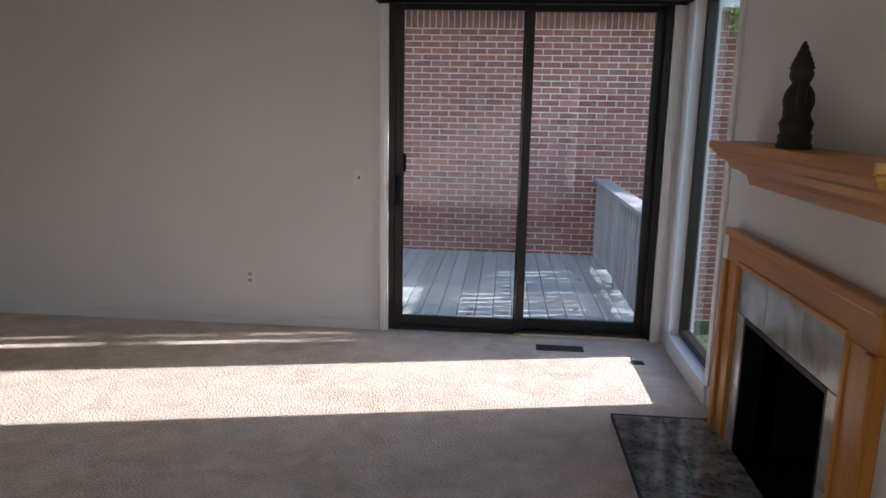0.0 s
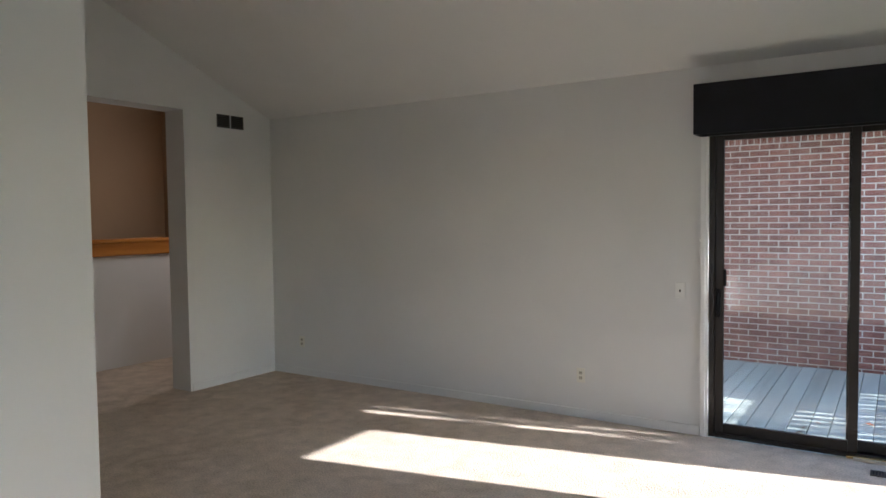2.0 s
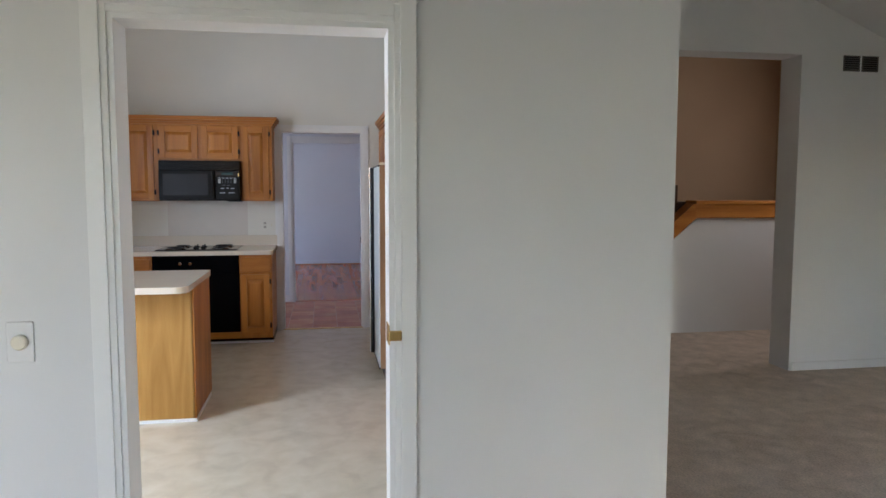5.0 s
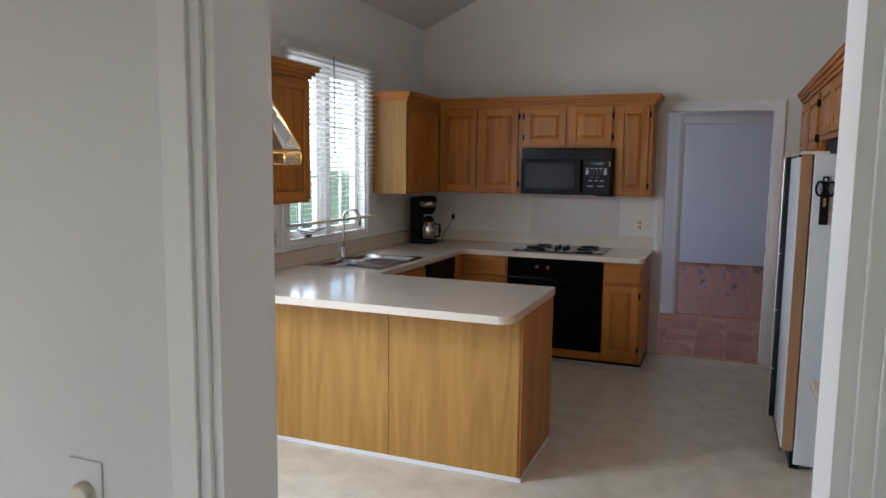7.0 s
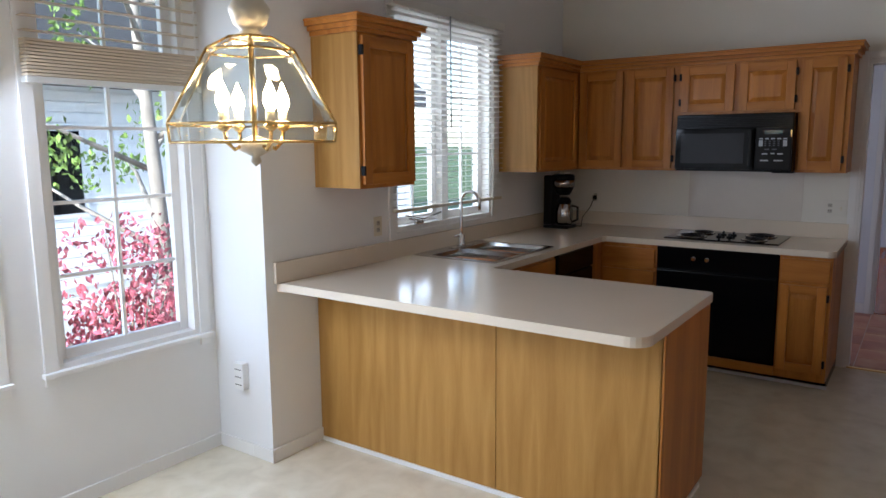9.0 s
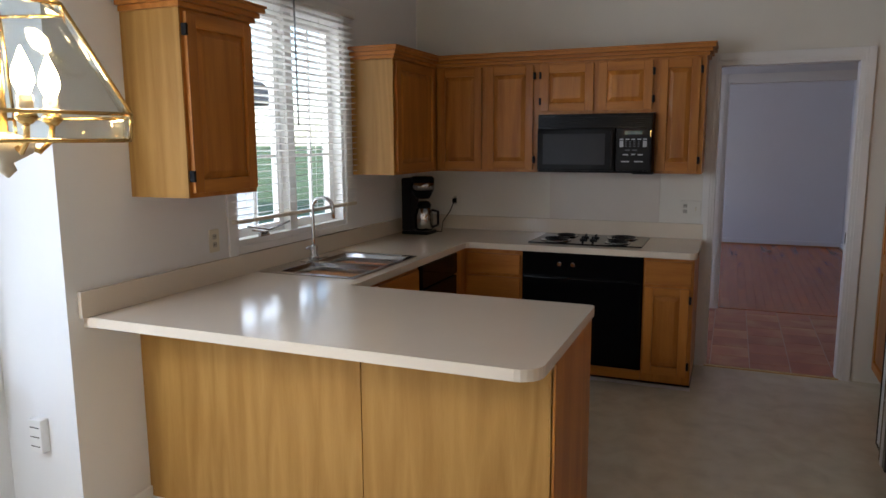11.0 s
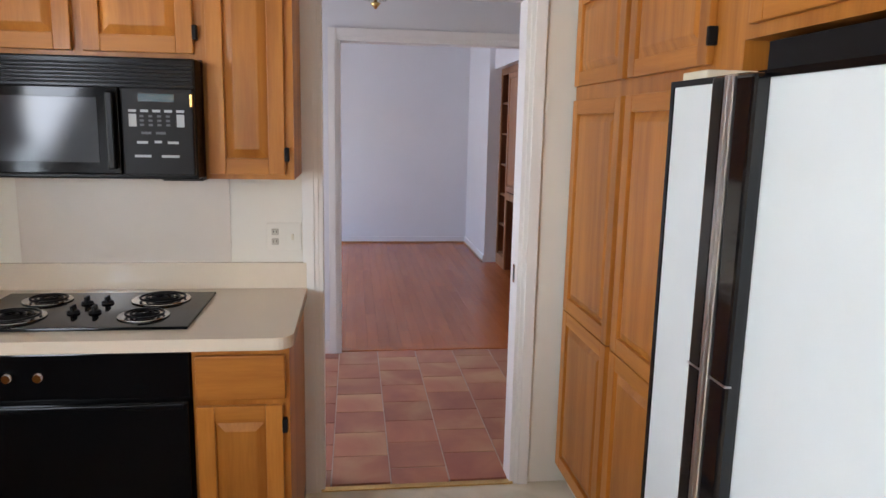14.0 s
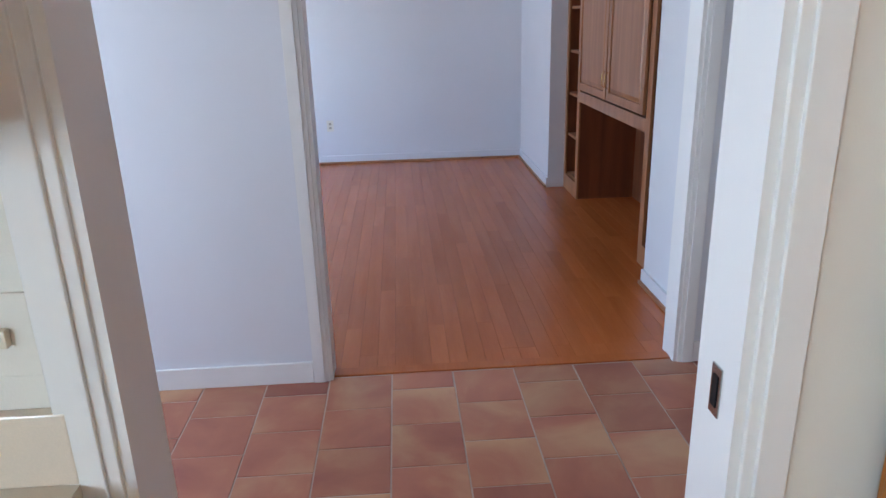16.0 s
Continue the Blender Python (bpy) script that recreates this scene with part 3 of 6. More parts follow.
# hall and study beyond the kitchen door
wall_with_holes("wall_study_opening", 0, -9.22, -9.10, -2.8, 1.9, 0, 2.74, [(-0.41, 1.12, 0.0, 2.14)], PAINT_S, "white hall wall with a wide cased opening")
solid("wall_study_far", B(-13.97, -13.83, -2.8, 1.9, 0, 2.74), PAINT_S, "pale lilac-white far study wall", "wall")
bm = B(-9.22 - 0.82, -9.22, 1.29, 1.9, 0, 2.74)
solid("wall_study_right", bm, PAINT_S, "white study wall beside the built-in", "wall")
solid("wall_study_jut", B(-13.83, -12.40, 1.23, 1.9, 0, 2.74), PAINT_S, "white study wall past the built-in", "wall")
solid("wall_over_built_in", B(-12.40, -10.04, 1.29, 1.9, 2.24, 2.74), PAINT_S, "white bulkhead above the built-in", "wall")
solid("wall_study_back", B(-12.40, -10.04, 1.86, 1.95, 0, 2.24), PAINT_S, "white wall behind the built-in", "wall")
# both holes are out of view, added to let lamp light in
wall_with_holes("wall_study_left", 1, -2.9, -2.76, -13.97, KX - 0.12, 0, 2.74, [(-13.0, -10.6, 0.6, 2.2), (-8.7, -7.7, 0.7, 2.2)], PAINT_S, "white study wall with unseen openings for the fill lamps")
solid("wall_hall_right", B(-9.10, KX - 0.12, 1.9, 2.0, 0, 2.74), PAINT_S, "white hall wall", "wall")
solid("floor_hall", B(-9.16, KX - 0.06, -2.8, 1.9, -0.12, -0.0022), GROUT, "pale grout bed of the hall tile floor", "floor")
solid("floor_study", B(-13.83, -9.16, -2.8, 1.9, -0.12, -0.012), STRIP, "red oak bed of the study floor", "floor")


# ---------- trim ----------
def casing(name, axis, face, out, u0, u1, top, label, w=0.065, mat_=None):
    """Moulded casing round an opening, proud of a wall face; out is +1 or -1."""
    bms = []
    for lo, hi, z0, z1 in ((u0 - w, u0, 0, top + w), (u1, u1 + w, 0, top + w), (u0, u1, top, top + w)):
        for k, (ins, th) in enumerate(((0.0, 0.012), (0.018, 0.019))):
            a, b, c, d = lo, hi, z0, z1
            if hi - lo < 0.2:
                a, b = (lo, hi - ins) if hi == u0 else (lo + ins, hi)
            else:
                c = z0 + ins
            p, q = sorted((face, face + out * th))
            bms.append(B(p, q, a, b, c, d, bevel=0.002) if axis == 0 else B(a, b, p, q, c, d, bevel=0.002))
    return solid(name, joined(bms), mat_ or TRIM, label, "door casing")


def jamb(name, axis, a, b, u0, u1, top, label):
    bms = []
    for lo, hi, z0, z1 in ((u0 - 0.001, u0 + 0.016, 0, top), (u1 - 0.016, u1 + 0.001, 0, top), (u0 + 0.016, u1 - 0.016, top - 0.016, top + 0.001)):
        bms.append(B(a, b, lo, hi, z0, z1) if axis == 0 else B(lo, hi, a, b, z0, z1))
    return solid(name, joined(bms), TRIM, label, "door frame")


casing("trim_dining_side", 0, PX1, 1, DOORL, DOORR, DOORT, "white moulded casing on the dining side")
solid("trim_head_cap", joined([B(PX1, PX1 + 0.026, DOORL - 0.085, DOORR + 0.085, DOORT + 0.065, DOORT + 0.078, bevel=0.003), B(PX1, PX1 + 0.016, DOORL - 0.07, DOORR + 0.07, DOORT + 0.052, DOORT + 0.0645, bevel=0.003)]), TRIM, "thin moulded cap over the doorway casing", "door casing")
casing("trim_kitchen_side", 0, PX0, -1, DOORL, DOORR, DOORT, "white moulded casing on the kitchen side")
jamb("door_frame_kitchen", 0, PX0 - 0.004, PX1 + 0.004, DOORL, DOORR, DOORT, "white painted door frame")
casing("trim_hall_door", 0, KX, 1, -0.45, 0.405, 2.12, "white moulded casing round the hall doorway")
casing("trim_hall_door_far", 0, KX - 0.12, -1, -0.45, 0.405, 2.12, "white moulded casing on the hall side")
jamb("door_frame_hall", 0, KX - 0.124, KX + 0.004, -0.45, 0.405, 2.12, "white painted pocket door frame")
casing("trim_study", 0, -9.10, 1, -0.41, 1.12, 2.14, "white moulded casing of the study opening")
jamb("door_frame_study", 0, -9.224, -9.096, -0.41, 1.12, 2.14, "white painted study opening frame")
casing("trim_slider", 1, SLW, -1, -0.40, 1.36, 2.17, "white casing round the patio door", w=0.05)


def skirting(name, runs, h, material, label):
    bms = []
    for x0, x1, y0, y1 in runs:
        bms.append(B(x0, x1, y0, y1, 0.0, h, bevel=0.003))
    return solid(name, joined(bms), material, label, "baseboard")


skirting("baseboard_living", [(-4.76, -0.455, SLW - 0.012, SLW), (-4.76, -4.748, 3.83, SLW - 0.012), (PX1, PX1 + 0.012, DOORR + 0.07, 1.088), (PX1, PX1 + 0.012, -3.0, DOORL - 0.07)], 0.07, PAINT, "low baseboard painted like the wall")
skirting("baseboard_nook", [(-3.88, -3.868, -3.11, KY - 0.14), (-3.868, PX0, -3.11, -3.098), (-4.23, -3.88, KY, KY + 0.012), (-3.88, -3.868, KY - 0.14, KY + 0.012), (PX0 - 0.012, PX0, -3.098, DOORL - 0.07)], 0.07, TRIM, "white baseboard of the breakfast nook")
skirting("baseboard_hall", [(-9.10, -9.086, -2.76, -0.477), (-9.10, -9.086, 1.187, 1.9)], 0.095, TRIM, "white baseboard in the hall")
skirting("baseboard_study", [(-13.83, -13.814, -2.76, 1.23), (-13.814, -12.40, 1.214, 1.23), (-10.04, -9.23, 1.274, 1.29)], 0.085, PAINT_S, "white baseboard in the study")
skirting("shoe_moulding_study", [(-13.814, -13.798, -2.76, 1.214), (-13.798, -12.40, 1.198, 1.214), (-10.04, -9.23, 1.258, 1.274)], 0.02, CHERRY, "red-brown wooden shoe moulding")
bms = []
for k, (d, z) in enumerate(((0.02, 2.62), (0.045, 2.66), (0.075, 2.70))):
    bms.append(B(-13.83, -13.83 + d, -2.76, 1.23, z, z + 0.04, bevel=0.004))
    bms.append(B(-13.83 + d, -9.22, 1.23 - d, 1.232, z, z + 0.04, bevel=0.004))
solid("crown_moulding", joined(bms), TRIM, "white crown moulding round the study ceiling", "moulding")
solid("threshold_slider", B(0.50, 1.33, SLW - 0.040, SLW - 0.021, 0.0, 0.02, bevel=0.003), BLINDT, "pale wooden sill strip under the patio door", "threshold")
solid("threshold_brass", B(KX - 0.02, KX + 0.015, -0.45, 0.405, 0.0, 0.009, bevel=0.003), BRASS, "shiny brass threshold strip in the hall doorway", "threshold")


# ---------- patio door and tall windows ----------
door = thing("patio_door", "dark bronze two-panel sliding glass patio door, closed", "sliding door", (0.48, SLW, 0), kind="structure")
door.name = "door_patio"
for nm, a in (("frame_side", (-0.40, -0.36, SLW + 0.02, SLW + 0.13, 0, 2.17)), ("frame_side", (1.32, 1.36, SLW + 0.02, SLW + 0.13, 0, 2.17)), ("frame_head", (-0.36, 1.32, SLW + 0.02, SLW + 0.13, 2.14, 2.17)), ("frame_sill", (-0.36, 1.32, SLW + 0.02, SLW + 0.13, 0.0, 0.028))):
    part(nm, B(*a, bevel=0.003), BRONZE, door)
for x0, x1, y0 in ((-0.36, 0.52, SLW + 0.03), (0.45, 1.32, SLW + 0.075)):
    leaf = part("sash", joined([B(x0, x0 + 0.055, y0, y0 + 0.035, 0.03, 2.14, bevel=0.004), B(x1 - 0.055, x1, y0, y0 + 0.035, 0.03, 2.14, bevel=0.004), B(x0 + 0.055, x1 - 0.055, y0, y0 + 0.035, 0.03, 0.10, bevel=0.004), B(x0 + 0.055, x1 - 0.055, y0, y0 + 0.035, 2.10, 2.14, bevel=0.004)]), BRONZE, door)
    g = part("pane", B(x0 + 0.05, x1 - 0.05, y0 + 0.012, y0 + 0.018, 0.095, 2.105), GLASS, leaf, "clear glass pane")
    g.visible_shadow = False
part("insect_screen", B(-0.32, 0.48, SLW + 0.118, SLW + 0.120, 0.06, 2.12), SCREEN, door, "grey insect screen outside one panel").visible_shadow = False
h = part("door_handle", joined([B(-0.35, -0.32, SLW + 0.005, SLW + 0.03, 0.86, 1.06, bevel=0.006), tube(bmesh.new(), [(-0.335, SLW + 0.01, 0.88), (-0.335, SLW - 0.02, 0.9), (-0.335, SLW - 0.02, 1.02), (-0.335, SLW + 0.01, 1.04)], 0.008)]), DARKPL, door, "black pull handle")
part("latch", B(-0.305, -0.285, SLW + 0.02, SLW + 0.034, 1.08, 1.20, bevel=0.004), DARKPL, door)
part("track", B(0.46, 1.34, SLW - 0.008, SLW + 0.02, 0.001, 0.02, bevel=0.003), BRASS, door, "brassy sill track")

val = thing("window_valance", "black cloth-covered box valance above the patio door", "valance", (0.47, SLW, 2.1))
part("front_board", B(-0.46, 1.42, SLW - 0.20, SLW - 0.18, 2.13, 2.47, bevel=0.004), BLACKCLOTH, val)
part("side_board", B(-0.46, -0.44, SLW - 0.18, SLW, 2.13, 2.47, bevel=0.003), BLACKCLOTH, val)
part("side_board", B(1.40, 1.42, SLW - 0.18, SLW, 2.13, 2.47, bevel=0.003), BLACKCLOTH, val)
part("top_board", B(-0.44, 1.40, SLW - 0.18, SLW, 2.45, 2.47), BLACKCLOTH, val)
part("rail", B(-0.43, 1.39, SLW - 0.13, SLW - 0.09, 2.12, 2.15, bevel=0.004), DARKPL, val)


def tall_window(name, y0, y1):
    t = thing(name, "tall narrow fixed window with dark frame and white sill", "window", (EX, (y0 + y1) / 2, 0.09), kind="structure")
    part("window_frame", joined([B(EX + 0.05, EX + 0.11, y0, y0 + 0.045, 0.12, 2.17, bevel=0.003), B(EX + 0.05, EX + 0.11, y1 - 0.045, y1, 0.12, 2.17, bevel=0.003), B(EX + 0.05, EX + 0.11, y0 + 0.045, y1 - 0.045, 0.12, 0.165, bevel=0.003), B(EX + 0.05, EX + 0.11, y0 + 0.045, y1 - 0.045, 2.125, 2.17, bevel=0.003)]), BRONZE, t)
    p = part("pane", B(EX + 0.075, EX + 0.081, y0 + 0.04, y1 - 0.04, 0.16, 2.13), GLASS, t, "clear glass pane")
    p.visible_shadow = False
    part("window_sill", B(EX - 0.02, EX + 0.14, y0 - 0.03, y1 + 0.03, 0.085, 0.12, bevel=0.004), TRIM, t)
    part("apron", B(EX - 0.012, EX, y0 - 0.02, y1 + 0.02, 0.0, 0.085, bevel=0.003), TRIM, t)
    for lo, hi in ((y0 - 0.06, y0), (y1, y1 + 0.06)):
        part("casing", B(EX - 0.014, EX, lo, hi, 0.12, 2.23, bevel=0.003), TRIM, t)
    part("casing", B(EX - 0.014, EX, y0, y1, 2.17, 2.23, bevel=0.003), TRIM, t)
    return t


tall_window("window_1", 3.84, 4.66)
tall_window("window_2", 1.16, 1.98)


# ---------- fireplace ----------
FX, FC = EX - 0.03, 2.91
fp = thing("fireplace", "oak-framed fireplace with mottled grey marble slabs, unlit", "fireplace", (FX, FC, 0))
firebox = part("firebox", B(EX + 0.47, EX + 0.5, FC - 0.40, FC + 0.40, 0.004, 0.63), DARKPL, fp, "black metal firebox")
for y0, y1, z0, z1 in ((-0.43, -0.40, 0.004, 0.64), (0.40, 0.43, 0.004, 0.64), (-0.40, 0.40, 0.63, 0.66), (-0.40, 0.40, -0.03, 0.004)):
    part("firebox_panel", B(EX + (0.02 if z0 > 0 else -0.02), EX + 0.5, FC + y0, FC + y1, z0, z1), DARKPL, firebox)
for y0, y1, z0, z1 in ((FC - 0.52, FC - 0.40, 0.0, 0.30), (FC - 0.52, FC - 0.40, 0.303, 0.63), (FC + 0.40, FC + 0.52, 0.0, 0.30), (FC + 0.40, FC + 0.52, 0.303, 0.63), (FC - 0.52, FC - 0.175, 0.633, 0.85), (FC - 0.172, FC + 0.172, 0.633, 0.85), (FC + 0.175, FC + 0.52, 0.633, 0.85)):
    part("marble_slab", B(FX, EX - 0.001, y0, y1, z0, z1, bevel=0.002), SLATE, fp)
for s in (-1, 1):
    y = FC + s * 0.585
    leg = part("leg", B(FX - 0.012, EX - 0.001, y - 0.085, y + 0.085, 0, 0.835, bevel=0.004), MANTEL_Z, fp, "upright honey-oak leg")
    part("outer_moulding", B(FX - 0.028, FX - 0.008, y + s * 0.045, y + s * 0.095, 0, 0.835, bevel=0.008), MANTEL_Z, leg)
    part("inner_moulding", B(FX - 0.020, FX - 0.008, y - s * 0.085, y - s * 0.06, 0, 0.835, bevel=0.005), MANTEL_Z, leg)
header = part("header", B(FX - 0.012, EX - 0.001, FC - 0.67, FC + 0.67, 0.835, 0.98, bevel=0.004), MANTEL, fp, "honey-oak header")
part("outer_moulding", B(FX - 0.028, FX - 0.008, FC - 0.68, FC + 0.68, 0.945, 0.983, bevel=0.008), MANTEL, header)
part("inner_moulding", B(FX - 0.020, FX - 0.008, FC - 0.5, FC + 0.5, 0.836, 0.858, bevel=0.005), MANTEL, header)
for y0, y1, z0, z1 in ((FC - 0.399, FC - 0.380, 0.004, 0.629), (FC + 0.380, FC + 0.399, 0.004, 0.629), (FC - 0.380, FC + 0.380, 0.606, 0.629)):
    part("front_frame", B(FX + 0.002, EX + 0.06, y0, y1, z0, z1, bevel=0.002), DARKPL, firebox, "black metal front frame")
part("screen_rod", tube(bmesh.new(), [(EX + 0.01, FC - 0.39, 0.60), (EX + 0.01, FC + 0.39, 0.60)], 0.006), DARKPL, fp)
MC = 2.77
ms = thing("mantel_shelf", "honey-oak mantel shelf with stepped crown moulding", "mantel", (EX, FC, 1.17))
part("shelf", joined([B(EX - 0.20, EX, MC - 0.70, MC + 0.70, 1.342, 1.375, bevel=0.008), B(EX - 0.185, EX, MC - 0.685, MC + 0.685, 1.328, 1.342, bevel=0.003)]), MANTEL, ms)
prof = [(0.175, 1.328), (0.165, 1.305), (0.135, 1.29), (0.125, 1.265), (0.095, 1.255), (0.07, 1.235), (0.06, 1.20)]
bm = bmesh.new()
rows = []
for o, z in prof:
    rows.append([bm.verts.new(p) for p in ((EX, MC - 0.50 - o, z), (EX - o, MC - 0.50 - o, z), (EX - o, MC + 0.50 + o, z), (EX, MC + 0.50 + o, z))])
for p, q in zip(rows, rows[1:]):
    for i in range(3):
        bm.faces.new((p[i], p[i + 1], q[i + 1], q[i]))
bm.faces.new(rows[-1]), bm.faces.new(rows[0][::-1])
bmesh.ops.recalc_face_normals(bm, faces=bm.faces[:])
part("crown", bm, MANTEL, ms)
hs = thing("hearth", "flush dark speckled granite hearth set into the carpet", "hearth", (1.15, FC, 0), kind="structure")
for i in range(4):
    y0 = FC - 0.72 + i * 0.36
    for x0, x1 in ((0.94, 1.175), (1.178, 1.42)):
        part("granite_tile", B(x0, x1, y0 + 0.0015, y0 + 0.3585, 0.0, 0.012, bevel=0.002), HEARTH, hs)
part("edge_strip", B(0.93, 0.94, FC - 0.73, FC + 0.73, 0.0, 0.013), DARKPL, hs)
part("edge_strip", B(0.94, 1.42, FC + 0.72, FC + 0.73, 0.0, 0.013), DARKPL, hs)

# carved figure: one plain turned and knotted shape
sx, sy, sz = EX - 0.11, 2.79, 1.375
prof = [(0.056, 0), (0.058, 0.012), (0.052, 0.018), (0.054, 0.045), (0.047, 0.05), (0.052, 0.07), (0.055, 0.085), (0.045, 0.10), (0.040, 0.118), (0.046, 0.135), (0.050, 0.155), (0.047, 0.178), (0.040, 0.195), (0.030, 0.208), (0.027, 0.216), (0.035, 0.228), (0.038, 0.245), (0.034, 0.258), (0.040, 0.263), (0.034, 0.272), (0.036, 0.277), (0.028, 0.288), (0.030, 0.293), (0.021, 0.304), (0.023, 0.309), (0.014, 0.322), (0.015, 0.327), (0.003, 0.35)]
bm = lathe(bmesh.new(), prof, sx, sy, sz, 20)
tube(bm, [(sx, sy + 0.042, sz + 0.20), (sx - 0.004, sy + 0.066, sz + 0.175), (sx - 0.01, sy + 0.072, sz + 0.14), (sx - 0.014, sy + 0.062, sz + 0.105), (sx - 0.02, sy + 0.04, sz + 0.095)], [0.012, 0.012, 0.011, 0.012, 0.013])
tube(bm, [(sx, sy - 0.036, sz + 0.195), (sx - 0.008, sy - 0.056, sz + 0.16), (sx - 0.016, sy - 0.060, sz + 0.14), (sx - 0.02, sy - 0.064, sz + 0.17), (sx - 0.02, sy - 0.064, sz + 0.205), (sx - 0.02, sy - 0.061, sz + 0.228)], [0.012, 0.012, 0.013, 0.012, 0.010, 0.003])
solid("carved_statue", bm, STATUE, "small dark carved wooden statue on the mantel shelf", "statue", kind="thing")

# ---------- living room small fittings ----------
def floor_vent(name, x0, x1, y0, y1, z, label, n):
    t = thing(name, label, "floor vent", ((x0 + x1) / 2, (y0 + y1) / 2, z))
    part("backing", B(x0 + 0.005, x1 - 0.005, y0 + 0.005, y1 - 0.005, z, z + 0.003), DARKPL, t)
    part("frame", joined([B(x0, x1, y0, y0 + 0.012, z, z + 0.007, bevel=0.002), B(x0, x1, y1 - 0.012, y1, z, z + 0.007, bevel=0.002), B(x0, x0 + 0.012, y0 + 0.012, y1 - 0.012, z, z + 0.007), B(x1 - 0.012, x1, y0 + 0.012, y1 - 0.012, z, z + 0.007)]), VENTB, t)
    for i in range(n):
        x = x0 + 0.016 + (x1 - x0 - 0.032) * (i + 0.5) / n
        part("slat", B(x - 0.003, x + 0.003, y0 + 0.012, y1 - 0.012, z + 0.002, z + 0.006), VENTB, t)
    return t


floor_vent("floor_vent", 0.60, 0.90, 4.58, 4.68, 0.0, "brown metal floor vent set in the carpet", 16)
floor_vent("floor_outlet_cover", 1.17, 1.24, 4.40, 4.46, 0.0, "small brass floor outlet cover in the carpet", 3)
floor_vent("floor_vent", -3.06, -2.80, -2.99, -2.89, 0.0, "brown metal floor vent in the vinyl below the nook window", 12)
outlet("-y", -4.36, SLW, 0.34)
outlet("-y", -1.355, SLW, 0.335)
t = thing("light_switch", "white plastic light switch plate on the wall", "light switch", (-0.593, SLW, 1.04))
M = facing(-0.593, SLW, 1.04, "-y")
part("plate", slab(M, -0.035, 0.035, -0.057, 0.057, 0, 0.006, bevel=0.003), WHITEPL, t)
part("toggle", slab(M, -0.004, 0.004, -0.012, 0.006, 0.004, 0.018, bevel=0.002), DARKPL, t)
for x, z, w in ((-0.44, 1.41, "+"), (1.385, 1.35, "+"), (1.40, 0.75, "+")):
    t = thing("cord_cleat", "small white blind cord cleat screwed to the trim", "cleat", (x, SLW - 0.02, z))
    part("base", B(x - 0.008, x + 0.008, SLW - 0.026, SLW - 0.019, z - 0.02, z + 0.02, bevel=0.002), WHITEPL, t)
    part("horn", tube(bmesh.new(), [(x - 0.004, SLW - 0.024, z - 0.012), (x - 0.012, SLW - 0.045, z), (x - 0.004, SLW - 0.024, z + 0.012)], 0.004, 6), WHITEPL, t)
t = thing("blind_cord", "thin white blind cord hanging beside the patio door", "cord", (1.39, SLW - 0.03, 0.75))
part("cord", tube(bmesh.new(), [(1.398, SLW - 0.045, 1.35), (1.395, SLW - 0.04, 1.1), (1.40, SLW - 0.045, 0.76)], 0.0025, 5), WHITEPL, t)
# return-air grille, two squares
t = thing("air_grille", "dark double return-air grille high on the wall", "air grille", (-4.76, 4.34, 2.54))
for y0 in (4.185, 4.355):
    fr = part("frame", joined([B(-4.76, -4.752, y0, y0 + 0.15, 2.478, 2.488), B(-4.76, -4.752, y0, y0 + 0.15, 2.594, 2.604), B(-4.76, -4.752, y0, y0 + 0.01, 2.488, 2.594), B(-4.76, -4.752, y0 + 0.14, y0 + 0.15, 2.488, 2.594)]), SHADOWGAP, t)
    part("backing", B(-4.76, -4.757, y0 + 0.01, y0 + 0.14, 2.488, 2.594), DARKPL, t)
    for i in range(6):
        part("slat", B(-4.757, -4.752, y0 + 0.01, y0 + 0.14, 2.493 + i * 0.0175, 2.499 + i * 0.0175), SHADOWGAP, t)

# stair half wall, rail and steps seen through the tall opening
t = thing("stair_half_wall", "white half wall with an oak cap at the stair landing", "half wall", (-6.36, 4.4, 0), kind="structure")
part("panel", B(-6.46, -6.36, 3.86, 5.6, 0, 1.215), PAINT, t)
part("panel", prism(bmesh.new(), [(3.86, 0.0), (3.86, 1.215), (2.7, 0.25), (2.7, 0.0)], 0, -6.46, -6.36), PAINT, t)
part("cap", joined([B(-6.50, -6.32, 3.80, 5.6, 1.215, 1.39, bevel=0.008), B(-6.52, -6.30, 3.80, 5.6, 1.36, 1.40, bevel=0.008)]), OAK_Y, t, "thick honey-oak cap rail")
part("handrail", prism(bmesh.new(), [(3.82, 1.215), (3.82, 1.39), (2.7, 0.43), (2.7, 0.25)], 0, -6.50, -6.32), OAK_Y, t, "sloping honey-oak handrail")
t = thing("staircase", "dark brown carpeted stairs rising from the landing", "stairs", (-7.05, 3.5, 0), kind="structure")
for i in range(7):
    y1 = 3.95 - i * 0.25
    part("step", B(-7.6, -6.5, y1 - 0.29, y1, 1.2 + i * 0.18 - 0.2, 1.2 + (i + 1) * 0.18, bevel=0.01), STAIRC, t)
part("landing", B(-7.6, -6.5, 3.95, 5.6, 0.9, 1.2), STAIRC, t)

